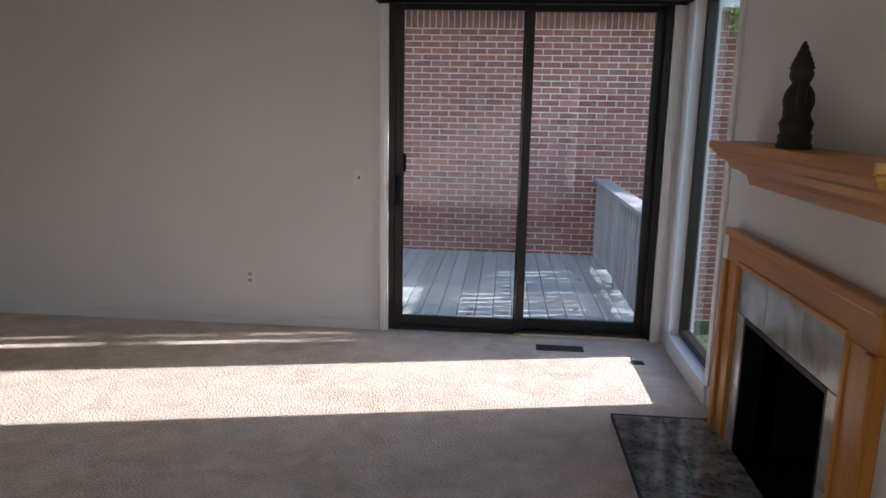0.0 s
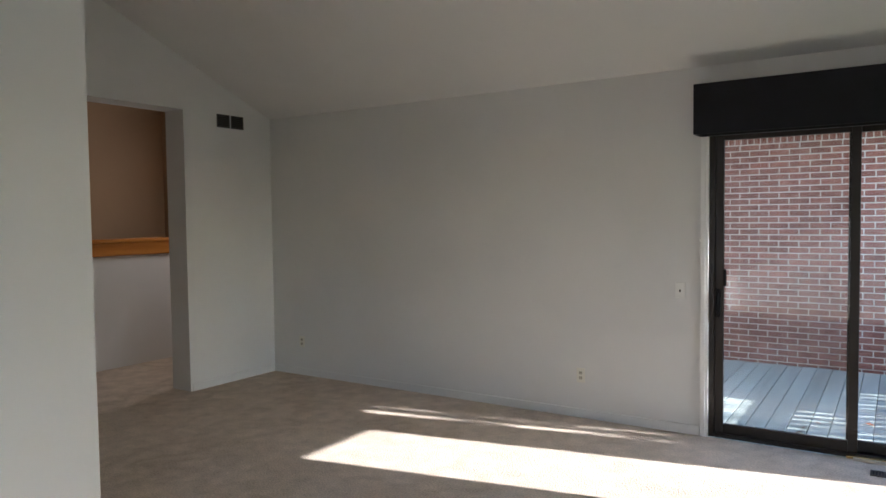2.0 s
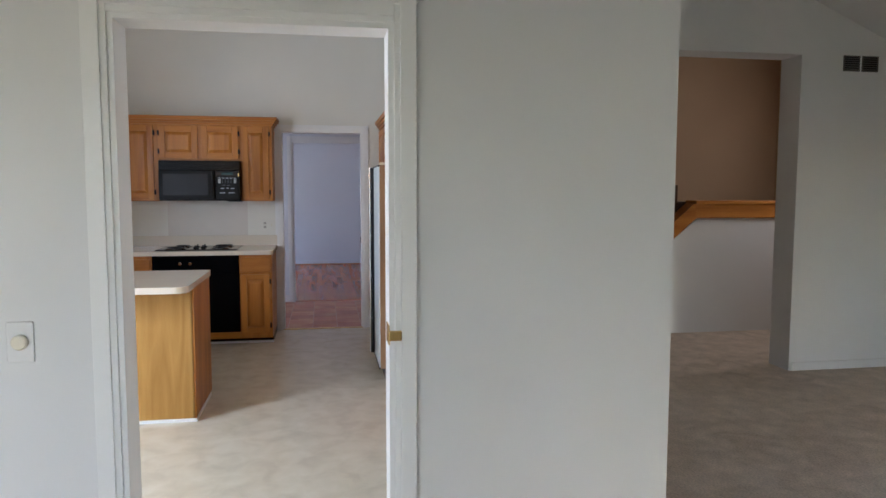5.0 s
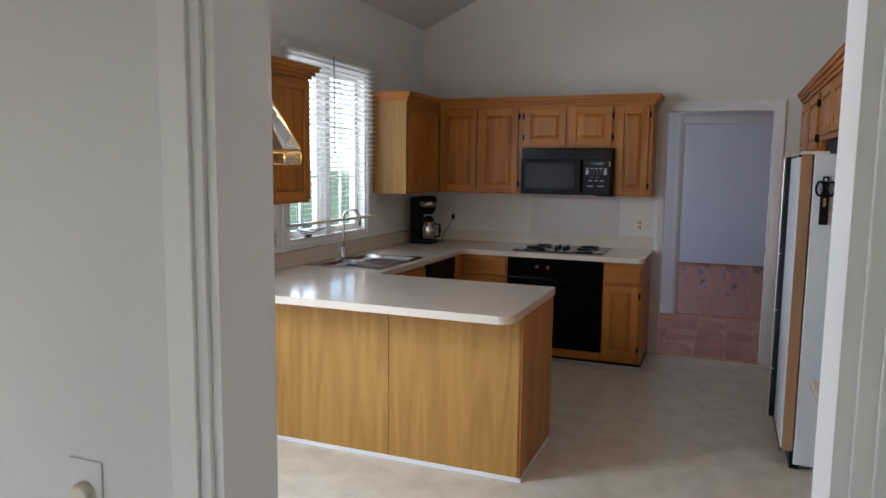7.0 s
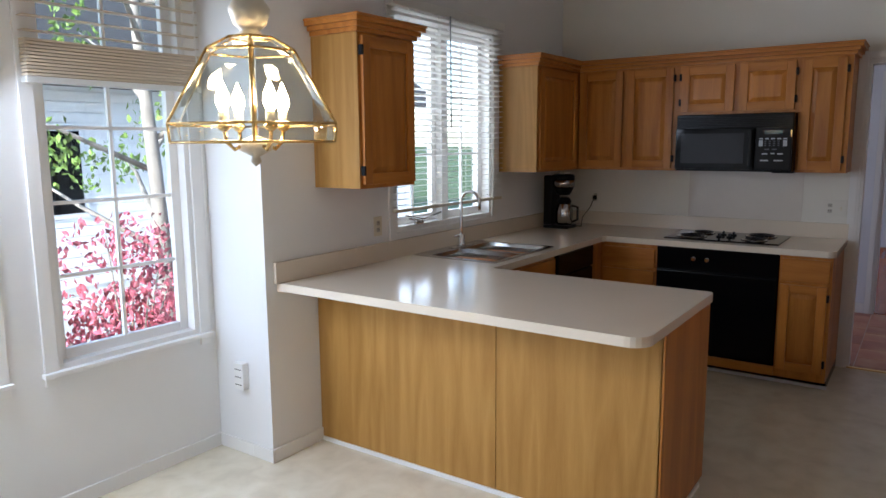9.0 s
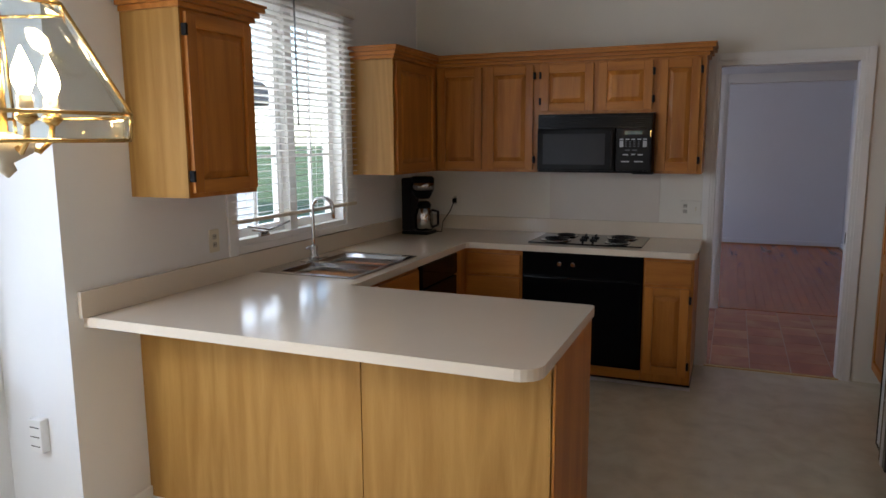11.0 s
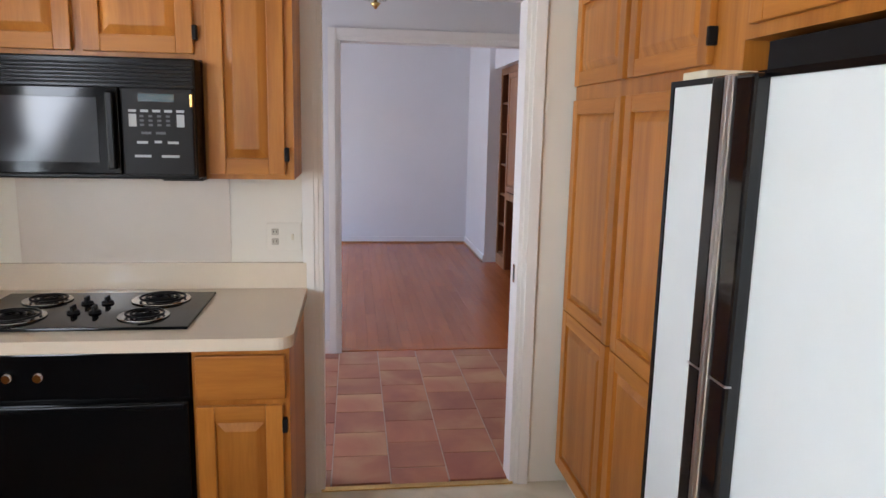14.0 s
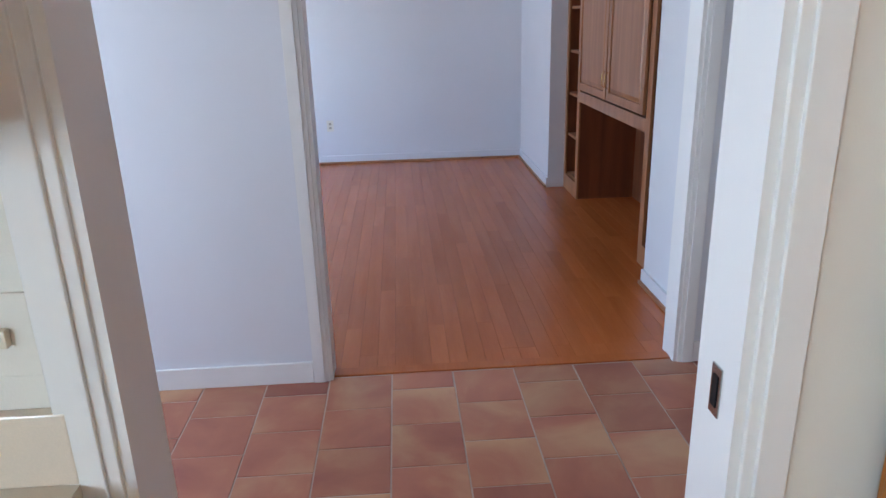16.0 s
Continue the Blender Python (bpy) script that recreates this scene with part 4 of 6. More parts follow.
# dimmer beside the kitchen doorway
t = thing("dimmer_switch", "round cream dimmer knob on a white plate", "dimmer", (PX1, -0.85, 1.085))
M = facing(PX1, -0.85, 1.085, "+x")
part("plate", slab(M, -0.035, 0.035, -0.057, 0.057, 0, 0.004, bevel=0.003), PAINT, t)
bm = lathe(bmesh.new(), [(0.022, 0.0), (0.022, 0.012), (0.018, 0.02)], 0, 0, 0, 20)
bmesh.ops.transform(bm, matrix=M, verts=bm.verts[:])
part("knob", bm, IVORY, t, "round cream knob")
t = thing("strike_plate", "brass latch strike plate on the door frame", "strike plate", (PX1, DOORR - 0.02, 1.07))
part("plate", B(PX1 - 0.07, PX1 + 0.006, DOORR - 0.019, DOORR - 0.0155, 1.04, 1.10, bevel=0.001), BRASS, t)
part("lip", B(PX1 + 0.006, PX1 + 0.024, DOORR - 0.02, DOORR + 0.02, 1.055, 1.085, bevel=0.004), BRASS, t)
t = thing("pocket_latch", "dark edge latch in the white pocket door frame", "strike plate", (KX - 0.055, 0.385, 0.96))
part("plate", B(KX - 0.07, KX - 0.04, 0.3855, 0.3885, 0.92, 1.00, bevel=0.001), STEEL, t)
part("slot", B(KX - 0.063, KX - 0.047, 0.384, 0.3858, 0.935, 0.985), DARKPL, t)


# ---------- lamps ----------
def glazed(bm_list, p, q, r=0.005):
    bm_list.append(tube(bmesh.new(), [p, q], r, 6))


def ring(cx, cy, z, r, n, turn=0.0):
    return [Vector((cx + r * math.cos(2 * math.pi * i / n + turn), cy + r * math.sin(2 * math.pi * i / n + turn), z)) for i in range(n)]


def panes(t, A, C, material):
    for i in range(len(A)):
        j = (i + 1) % len(A)
        bm = bmesh.new()
        n = (A[j] - A[i]).cross(C[i] - A[i]).normalized() * 0.004
        quad = (A[i], A[j], C[j], C[i])
        mid = sum(quad, Vector()) / 4
        lo = [bm.verts.new(p) for p in quad]
        hi = [bm.verts.new(p + (mid - p).normalized() * min(0.022, (mid - p).length * 0.4) + n) for p in quad]
        bm.faces.new(hi)
        for k in range(4):
            bm.faces.new((lo[k], lo[(k + 1) % 4], hi[(k + 1) % 4], hi[k]))
        bmesh.ops.recalc_face_normals(bm, faces=bm.faces[:])
        g = part("pane", bm, material, t)
        g.visible_shadow = False


def leads(t, rings_, material, r, upright=True):
    for k, A in enumerate(rings_):
        n = len(A)
        for i in range(n):
            part("came", tube(bmesh.new(), [A[i], A[(i + 1) % n]], r, 6), material, t)
            if upright and k + 1 < len(rings_):
                part("came", tube(bmesh.new(), [A[i], rings_[k + 1][i]], r, 6), material, t)


def candle(t, x, y, z, sleeve, bulb, h=0.055):
    part("candle_sleeve", lathe(bmesh.new(), [(0.012, 0), (0.012, h)], x, y, z, 12), sleeve, t)
    part("bulb", lathe(bmesh.new(), [(0.008, 0), (0.017, 0.022), (0.015, 0.04), (0.006, 0.062), (0.001, 0.075)], x, y, z + h, 14), bulb, t)


CX, CY, CZ, CS = 0.159, -0.334, 1.625, 0.632
ch = thing("dining_chandelier", "unlit green verdigris chandelier with eight-sided clear glass shade", "chandelier", (CX, CY, CZ))
TU = radians(20.4)
ch.scale = (CS, CS, CS)
r0, r1, r2, r3 = ring(CX, CY, CZ + 0.168, 0.06, 8, TU), ring(CX, CY, CZ, 0.335, 8, TU), ring(CX, CY, CZ - 0.052, 0.272, 8, TU), None
panes(ch, r0, r1, LAMPGLASS), panes(ch, r1, r2, LAMPGLASS)
leads(ch, [r0, r1, r2], VERDI, 0.0052)
for i in range(8):
    a, b = r2[i], r2[(i + 1) % 8]
    mid = (a + b) / 2
    bm = bmesh.new()
    n = 9
    top = [a.lerp(b, 0.06 + 0.88 * k / (n - 1)) for k in range(n)]
    bot = [p + Vector((0, 0, -0.034 - 0.018 * math.sin(math.pi * k / (n - 1)))) for k, p in enumerate(top)]
    out = (mid - Vector((CX, CY, mid.z))).normalized() * 0.003
    vs = [[bm.verts.new(p) for p in row] for row in (top, [p + out * 2 - Vector((0, 0, 0.012)) for p in top], bot)]
    for a2, b2 in zip(vs, vs[1:]):
        for k in range(n - 1):
            bm.faces.new((a2[k], a2[k + 1], b2[k + 1], b2[k]))
    part("skirt_pane", bm, LAMPGLASS, ch).visible_shadow = False
    part("skirt_edge", tube(bmesh.new(), [top[0], *bot, top[-1]], 0.003, 5), VERDI, ch)
part("hub", lathe(bmesh.new(), [(0.018, 0.205), (0.024, 0.192), (0.032, 0.18), (0.064, 0.168), (0.06, 0.16), (0.05, 0.142), (0.012, 0.132)], CX, CY, CZ, 24), VERDI, ch, "green-patinated turned hub")
part("ball", lathe(bmesh.new(), [(0.020, 0), (0.024, 0.008), (0.042, 0.020), (0.060, 0.034), (0.070, 0.048), (0.073, 0.060), (0.069, 0.072), (0.056, 0.083), (0.034, 0.091), (0.02, 0.096)], CX, CY, CZ + 0.192, 24), VERDI, ch)
part("stem", lathe(bmesh.new(), [(0.012, -0.10), (0.012, 0.14)], CX, CY, CZ, 10), VERDI, ch)
part("column", lathe(bmesh.new(), [(0.034, -0.09), (0.036, 0.07), (0.026, 0.085), (0.01, 0.092)], CX, CY, CZ, 20), VERDI, ch)
part("dish", lathe(bmesh.new(), [(0.085, -0.155), (0.105, -0.145), (0.10, -0.12), (0.085, -0.115), (0.085, -0.09)], CX, CY, CZ, 28), VERDI, ch, "round verdigris bottom dish")
for i in range(6):
    a = TU + math.pi / 6 + i * math.pi / 3
    c, s = math.cos(a), math.sin(a)
    arm = part("arm", tube(bmesh.new(), [(CX + c * d, CY + s * d, CZ + z) for d, z in [(0.07 + 0.095 * u + 0.022 * math.sin(math.pi * u), -0.115 - 0.045 * math.sin(math.pi * u) + 0.04 * u * u) for u in [k / 12 for k in range(13)]]], 0.0065, 7), VERDI, ch)
    part("cup", lathe(bmesh.new(), [(0.01, 0), (0.024, 0.012), (0.022, 0.03), (0.014, 0.032)], CX + c * 0.165, CY + s * 0.165, CZ - 0.078, 14), VERDI, arm)
    candle(arm, CX + c * 0.165, CY + s * 0.165, CZ - 0.05, VERDI, BULBOFF, 0.045)
part("chain", joined([tube(bmesh.new(), [(CX + 0.009 * math.cos(q) * (k % 2), CY + 0.009 * math.cos(q) * ((k + 1) % 2), CZ + 0.298 + k * 0.028 + 0.017 * math.sin(q)) for q in [2 * math.pi * u / 10 for u in range(11)]], 0.0025, 5) for k in range(108)]), VERDI, ch)
part("canopy", lathe(bmesh.new(), [(0.06, 0.0), (0.05, -0.02), (0.015, -0.035)], CX, CY, CZ + (4.205 - CZ) / CS, 20), VERDI, ch)

NX, NYY, NZ = -2.78, -1.44, 1.64
pl = thing("nook_pendant", "lit brass pendant lamp with six-sided clear glass shade", "pendant lamp", (NX, NYY, NZ))
TV = radians(49)
q0, q1, q2 = ring(NX, NYY, NZ + 0.218, 0.055, 6, TV), ring(NX, NYY, NZ + 0.185, 0.115, 6, TV), ring(NX, NYY, NZ + 0.012, 0.218, 6, TV)
q3 = ring(NX, NYY, NZ - 0.03, 0.214, 6, TV)
panes(pl, q0, q1, LAMPGLASS), panes(pl, q1, q2, LAMPGLASS), panes(pl, q2, q3, LAMPGLASS)
leads(pl, [q0, q1, q2, q3], BRASS, 0.0032)
part("hub", lathe(bmesh.new(), [(0.012, 0.33), (0.03, 0.315), (0.05, 0.285), (0.04, 0.25), (0.022, 0.235), (0.035, 0.222), (0.03, 0.215)], NX, NYY, NZ, 24), CREAM, pl, "cream enamelled turned hub")
part("stem", lathe(bmesh.new(), [(0.007, -0.05), (0.007, 0.23)], NX, NYY, NZ, 10), BRASS, pl)
part("finial", lathe(bmesh.new(), [(0.002, -0.09), (0.014, -0.078), (0.01, -0.066), (0.04, -0.05), (0.045, -0.03), (0.02, -0.02), (0.008, -0.015)], NX, NYY, NZ, 20), CREAM, pl, "cream finial cup")
for i in range(4):
    a = TV + 0.5 + i * math.pi / 2
    c, s = math.cos(a), math.sin(a)
    arm = part("arm", tube(bmesh.new(), [(NX + c * d, NYY + s * d, NZ + z) for d, z in ((0.03, -0.035), (0.055, -0.048), (0.075, -0.03), (0.08, 0.0))], 0.005, 7), BRASS, pl)
    part("cup", lathe(bmesh.new(), [(0.008, 0), (0.018, 0.01), (0.014, 0.02)], NX + c * 0.08, NYY + s * 0.08, NZ - 0.004, 14), BRASS, arm)
    candle(arm, NX + c * 0.08, NYY + s * 0.08, NZ + 0.014, CREAM, BULB, 0.028)
part("cord", tube(bmesh.new(), [(NX, NYY, NZ + 0.33), (NX, NYY, 3.49)], 0.004, 6), BRASS, pl)
part("canopy", lathe(bmesh.new(), [(0.06, 0.0), (0.05, -0.03), (0.012, -0.04)], NX, NYY, 3.49, 20), BRASS, pl)


# ---------- kitchen cabinets ----------
RF, RB = -6.53, KX          # face and back of the base run on the range wall
UF = -6.84                  # face of the upper run
MR, MU = facing(RF, 0, 0, "+x"), facing(UF, 0, 0, "+x")


def base_unit(y0, y1, fronts, label):
    t = thing("base_cabinet", label, "cabinet", (RF, (y0 + y1) / 2, 0), group="base cabinets")
    part("body", B(RB, RF, y0, y1, 0.06, 0.875), OAK, t)
    part("toe_kick", B(RB, RF - 0.07, y0, y1, 0.0, 0.06), BLACK, t, "black toe kick")
    for kind, v0, v1, hg in fronts:
        if kind == "drawer":
            part("drawer_front", slab(MR, y0 + 0.012, y1 - 0.012, v0, v1, 0, 0.02, bevel=0.006), OAK_Y, t)
        else:
            add_door(t, MR, y0 + 0.012, y1 - 0.022, v0, v1, hg)
    return t


base_unit(-0.82, -0.515, [("drawer", 0.705, 0.855, 0), ("door", 0.115, 0.685, 1)], "narrow honey-oak base cabinet with a drawer and a raised-panel door")
base_unit(-2.03, -1.62, [("drawer", 0.705, 0.845, 0), ("drawer", 0.51, 0.685, 0), ("drawer", 0.315, 0.49, 0), ("drawer", 0.115, 0.295, 0)], "honey-oak drawer base cabinet beside the oven")
solid("toe_strip", B(RF - 0.072, RF - 0.058, -1.62, -0.51, 0.0, 0.022, bevel=0.003), TRIM, "white strip along the cabinet toe kick", "trim")

ov = thing("built_in_oven", "black glass built-in oven under the cooktop", "oven", (RF, -1.22, 0))
part("surround", B(RB, RF, -1.62, -0.82, 0.06, 0.875), BLACK, ov)
part("toe_kick", B(RB, RF - 0.07, -1.62, -0.82, 0.0, 0.06), BLACK, ov)
part("control_panel", slab(MR, -1.615, -0.825, 0.72, 0.87, 0.0, 0.016, bevel=0.004), BLACKGLASS, ov)
dr = part("door", slab(MR, -1.61, -0.83, 0.14, 0.71, 0.0, 0.03, bevel=0.006), BLACKGLASS, ov, "black glass oven door")
part("handle", B(RF + 0.028, RF + 0.042, -1.60, -0.84, 0.69, 0.708, bevel=0.004), BLACK, dr)
part("bottom_rail", slab(MR, -1.62, -0.82, 0.062, 0.125, 0.0, 0.012, bevel=0.002), OAK_Y, ov, "honey-oak rail under the oven door")
for y in (-1.36, -1.27):
    bm = lathe(bmesh.new(), [(0.018, 0), (0.018, 0.01), (0.013, 0.022)], 0, 0, 0, 16)
    bmesh.ops.transform(bm, matrix=facing(RF + 0.016, y, 0.80, "+x"), verts=bm.verts[:])
    part("knob", bm, CHROME, ov, "small chrome knob")

# sink run: the dishwasher and the sink cabinet face the room
SF = -2.04
MS = facing(0, SF, 0, "+y")
dw = thing("dishwasher", "black built-in dishwasher beside the sink", "dishwasher", (-6.03, SF, 0))
part("body", B(-6.33, -5.73, KY, SF, 0.0, 0.875), BLACK, dw)
part("door", slab(MS, 5.74, 6.32, 0.10, 0.72, 0, 0.022, bevel=0.006), BLACK, dw)
part("control_panel", slab(MS, 5.74, 6.32, 0.73, 0.87, 0, 0.026, bevel=0.006), BLACKGLASS, dw)
t = thing("sink_cabinet", "honey-oak sink base cabinet with two doors", "cabinet", (-5.5, SF, 0), group="base cabinets")
part("body", B(-5.73, -4.90, KY, SF, 0.10, 0.875), OAK, t)
part("toe_kick", B(-5.73, -4.90, KY, SF - 0.07, 0.0, 0.10), BLACK, t)
part("drawer_front", slab(MS, 4.92, 5.71, 0.705, 0.855, 0, 0.02, bevel=0.006), OAK_X, t)
add_door(t, MS, 4.92, 5.31, 0.115, 0.685)
add_door(t, MS, 5.32, 5.71, 0.115, 0.685)
t = thing("corner_filler", "honey-oak corner filler between the cabinet runs", "cabinet", (-6.5, -2.05, 0), group="base cabinets")
part("body", joined([B(RB, -6.33, KY, SF, 0.0, 0.875), B(RB, RF, SF, -2.03, 0.0, 0.875)]), OAK, t)

# peninsula
PF, PE, PBK = -4.23, -0.85, -4.90
t = thing("peninsula_cabinet", "peninsula base clad in yellow oak panels with a white toe strip", "cabinet", (-4.6, -1.8, 0), group="base cabinets")
part("body", B(PBK, PF - 0.012, KY, PE - 0.012, 0.02, 0.875), OAK, t)
for y0, y1 in ((KY, -1.602), (-1.598, PE)):
    part("back_panel", B(PF - 0.011, PF, y0, y1, 0.02, 0.875, bevel=0.001), OAK_PANEL, t)
part("end_panel", B(PBK, PF, PE - 0.011, PE, 0.02, 0.875, bevel=0.001), OAK, t, "darker honey-oak end panel")
part("corner_strip", B(PF - 0.02, PF + 0.004, PE - 0.004, PE + 0.006, 0.02, 0.875, bevel=0.002), OAK, t)
part("toe_strip", joined([B(PF - 0.002, PF + 0.01, KY, PE + 0.01, 0.0, 0.022, bevel=0.003), B(PBK + 0.08, PF, PE, PE + 0.01, 0.0, 0.022, bevel=0.003)]), TRIM, t, "white strip at the floor")
MP = facing(PBK, 0, 0, "-x")
add_door(t, MP, 0.88, 1.40, 0.115, 0.855)
add_door(t, MP, 1.42, 1.98, 0.115, 0.855)


# ---------- countertop: one continuous U with a rounded free end ----------
def arc(cx, cy, r, a0, a1, n=7):
    return [(cx + r * math.cos(radians(a0 + (a1 - a0) * k / (n - 1))), cy + r * math.sin(radians(a0 + (a1 - a0) * k / (n - 1)))) for k in range(n)]


CFX, CFY, PENI, PENF, PENE, TIP = -6.49, -2.01, -4.90, -3.96, -0.835, -3.95
outer = [(KX + 0.001, KY + 0.001), (TIP, KY + 0.001)]
outer += [(TIP - 0.01, KY + 0.06)] + arc(PENF - 0.08, PENE - 0.08, 0.08, 0, 90) + arc(PENI + 0.03, PENE - 0.03, 0.03, 90, 180)
outer += [(PENI, CFY - 0.02), (PENI - 0.02, CFY), (CFX + 0.02, CFY), (CFX, CFY + 0.02)]
outer += arc(CFX - 0.06, -0.50 - 0.06, 0.06, 0, 90) + [(KX + 0.001, -0.50)]
SX0, SX1, SY0, SY1 = -5.77, -5.04, -2.62, -2.09     # cut-out for the sink


def worktop(bm, pts, hole, z0, z1):
    """A slab with one rectangular hole: rings for top and bottom joined by triangle fill."""
    lay = []
    for z in (z0, z1):
        a = [bm.verts.new((x, y, z)) for x, y in pts]
        b = [bm.verts.new((x, y, z)) for x, y in hole]
        es = [bm.edges.new((r[i], r[(i + 1) % len(r)])) for r in (a, b) for i in range(len(r))]
        bmesh.ops.triangle_fill(bm, edges=es, use_beauty=True)
        lay.append((a, b))
    for k in (0, 1):
        lo, hi = lay[0][k], lay[1][k]
        for i in range(len(lo)):
            bm.faces.new((lo[i], lo[(i + 1) % len(lo)], hi[(i + 1) % len(lo)], hi[i]))
    bmesh.ops.recalc_face_normals(bm, faces=bm.faces[:])
    return bm


wt = thing("countertop", "continuous pale beige laminate worktop with backsplash", "countertop", (-5.6, -1.8, 0.88))
part("top", worktop(bmesh.new(), outer, [(SX0, SY0), (SX1, SY0), (SX1, SY1), (SX0, SY1)], 0.878, 0.918), LAMINATE, wt)
part("backsplash", B(KX, KX + 0.02, KY, -0.50, 0.918, 1.025, bevel=0.003), LAMINATE, wt)
part("backsplash", B(KX + 0.02, -3.93, KY, KY + 0.02, 0.918, 1.025, bevel=0.003), LAMINATE, wt)
part("splash_panel", B(KX, KX + 0.003, -1.60, -0.80, 1.025, 1.40), mat("beige_splash", (0.66, 0.60, 0.53), 0.3, vary=0.02), wt, "beige panel behind the cooktop")

# sink with two bowls
sk = thing("kitchen_sink", "stainless steel double-bowl sink set into the worktop", "sink", (-5.67, -2.4, 0.92))
bms = [B(SX0 - 0.02, SX1 + 0.02, SY0 - 0.03, SY0 + 0.07, 0.918, 0.924, bevel=0.002), B(SX0 - 0.02, SX1 + 0.02, SY1 - 0.015, SY1 + 0.02, 0.918, 0.924, bevel=0.002), B(SX0 - 0.02, SX0 + 0.02, SY0 + 0.07, SY1 - 0.015, 0.918, 0.924), B(SX1 - 0.02, SX1 + 0.02, SY0 + 0.07, SY1 - 0.015, 0.918, 0.924), B(-5.42, -5.385, SY0 + 0.07, SY1 - 0.015, 0.916, 0.923)]
part("rim", joined(bms), STEEL, sk)
for x0, x1 in ((SX0 + 0.02, -5.42), (-5.385, SX1 - 0.02)):
    bm = bmesh.new()
    rr = []
    for ins, z in ((0, 0.922), (0.01, 0.90), (0.02, 0.78), (0.05, 0.76)):
        rr.append([bm.verts.new(p) for p in ((x0 + ins, SY0 + 0.07 + ins, z), (x1 - ins, SY0 + 0.07 + ins, z), (x1 - ins, SY1 - 0.015 - ins, z), (x0 + ins, SY1 - 0.015 - ins, z))])
    for p, q in zip(rr, rr[1:]):
        for i in range(4):
            bm.faces.new((p[i], q[i], q[(i + 1) % 4], p[(i + 1) % 4]))
    bm.faces.new(rr[-1])
    bw = part("bowl", bm, STEEL, sk)
    part("drain", lathe(bmesh.new(), [(0.045, 0), (0.045, 0.004), (0.02, 0.002)], (x0 + x1) / 2, SY0 + 0.25, 0.7605, 18), CHROME, bw)
fc = thing("kitchen_faucet", "tall chrome single-lever faucet behind the sink", "faucet", (-5.47, SY0 + 0.02, 0.924))
fx, fy = -5.47, SY0 + 0.025
part("base", lathe(bmesh.new(), [(0.03, 0), (0.03, 0.02), (0.022, 0.03), (0.024, 0.075), (0.012, 0.085)], fx, fy, 0.924, 18), CHROME, fc)
part("spout", tube(bmesh.new(), [(fx, fy, 1.0)] + [(fx, fy, 1.0 + 0.05 * k) for k in range(1, 5)] + [(fx, fy + 0.07 - 0.07 * math.cos(radians(a)), 1.22 + 0.07 * math.sin(radians(a))) for a in range(0, 181, 20)] + [(fx, fy + 0.14, 1.17)], 0.011, 10), CHROME, fc)
part("lever", tube(bmesh.new(), [(fx, fy, 0.985), (fx + 0.05, fy, 1.0), (fx + 0.085, fy, 0.995)], [0.012, 0.008, 0.006], 8), CHROME, fc)
part("deck_plate", B(fx - 0.11, fx + 0.11, fy - 0.025, fy + 0.025, 0.923, 0.929, bevel=0.002), CHROME, fc)

# cooktop
ct = thing("cooktop", "black glass electric cooktop with four coil burners", "cooktop", (-6.85, -1.22, 0.918))
part("glass", B(-7.09, -6.60, -1.60, -0.845, 0.918, 0.928, bevel=0.003), BLACKGLASS, ct)
for bx, by, br in ((-6.97, -1.42, 0.075), (-6.74, -1.44, 0.095), (-6.97, -1.02, 0.095), (-6.74, -1.02, 0.075)):
    bp = part("burner", lathe(bmesh.new(), [(br + 0.010, 0), (br + 0.009, 0.005), (br + 0.003, 0.004), (br - 0.002, 0.001)], bx, by, 0.928, 28), STEEL, ct, "steel drip ring")
    pts = [(bx + (br - 0.004) * (1 - a / 1500) * math.cos(radians(a)), by + (br - 0.004) * (1 - a / 1500) * math.sin(radians(a)), 0.938) for a in range(0, 1241, 20)]
    part("coil", tube(bmesh.new(), pts, 0.0045, 5), DARKPL, bp, "black heating coil")
for kx in (-6.92, -6.79):
    for ky in (-1.265, -1.195):
        part("knob", joined([lathe(bmesh.new(), [(0.022, 0), (0.02, 0.008), (0.012, 0.01)], kx, ky, 0.928, 16), B(kx - 0.018, kx + 0.018, ky - 0.005, ky + 0.005, 0.936, 0.955, bevel=0.002)]), DARKPL, ct)

# ---------- upper cabinets ----------
def upper(y0, y1, z0, doors, label, z1=2.155):
    t = thing("wall_cabinet", label, "cabinet", (UF, (y0 + y1) / 2, z0), group="wall cabinets")
    part("body", B(KX, UF, y0, y1, z0, z1), OAK, t)
    for a, b, hg in doors:
        add_door(t, MU, a, b, z0 + 0.018, z1 - 0.03, hg)
    return t


upper(-0.815, -0.515, 1.39, [(-0.80, -0.545, 1)], "narrow honey-oak wall cabinet beside the microwave")
upper(-1.60, -0.815, 1.79, [(-1.585, -1.225, -1), (-1.19, -0.84, 1)], "short honey-oak wall cabinet above the microwave")
upper(-2.38, -1.60, 1.39, [(-2.36, -2.02, None), (-1.985, -1.64, 1)], "honey-oak wall cabinet with two raised-panel doors")
UFS = KY + 0.31
MUS = facing(0, UFS, 0, "+y")
t = thing("wall_cabinet", "honey-oak corner wall cabinet beside the window", "cabinet", (-6.8, UFS, 1.39), group="wall cabinets")
part("body", B(KX, -6.15, KY, UFS, 1.39, 2.155), OAK, t)
part("side_panel", B(-6.15, -6.142, KY, UFS, 1.39, 2.155), OAK_PANEL, t, "yellow oak side panel")
add_door(t, MUS, 6.17, 6.80, 1.408, 2.125)
bm = crown(bmesh.new(), MU, UFS, -0.515, 2.14, ret0=False)
crown(bm, MUS, 6.142, 6.84, 2.14, ret1=False)
part("crown", bm, OAK_Y, t, "honey-oak crown moulding along both runs")
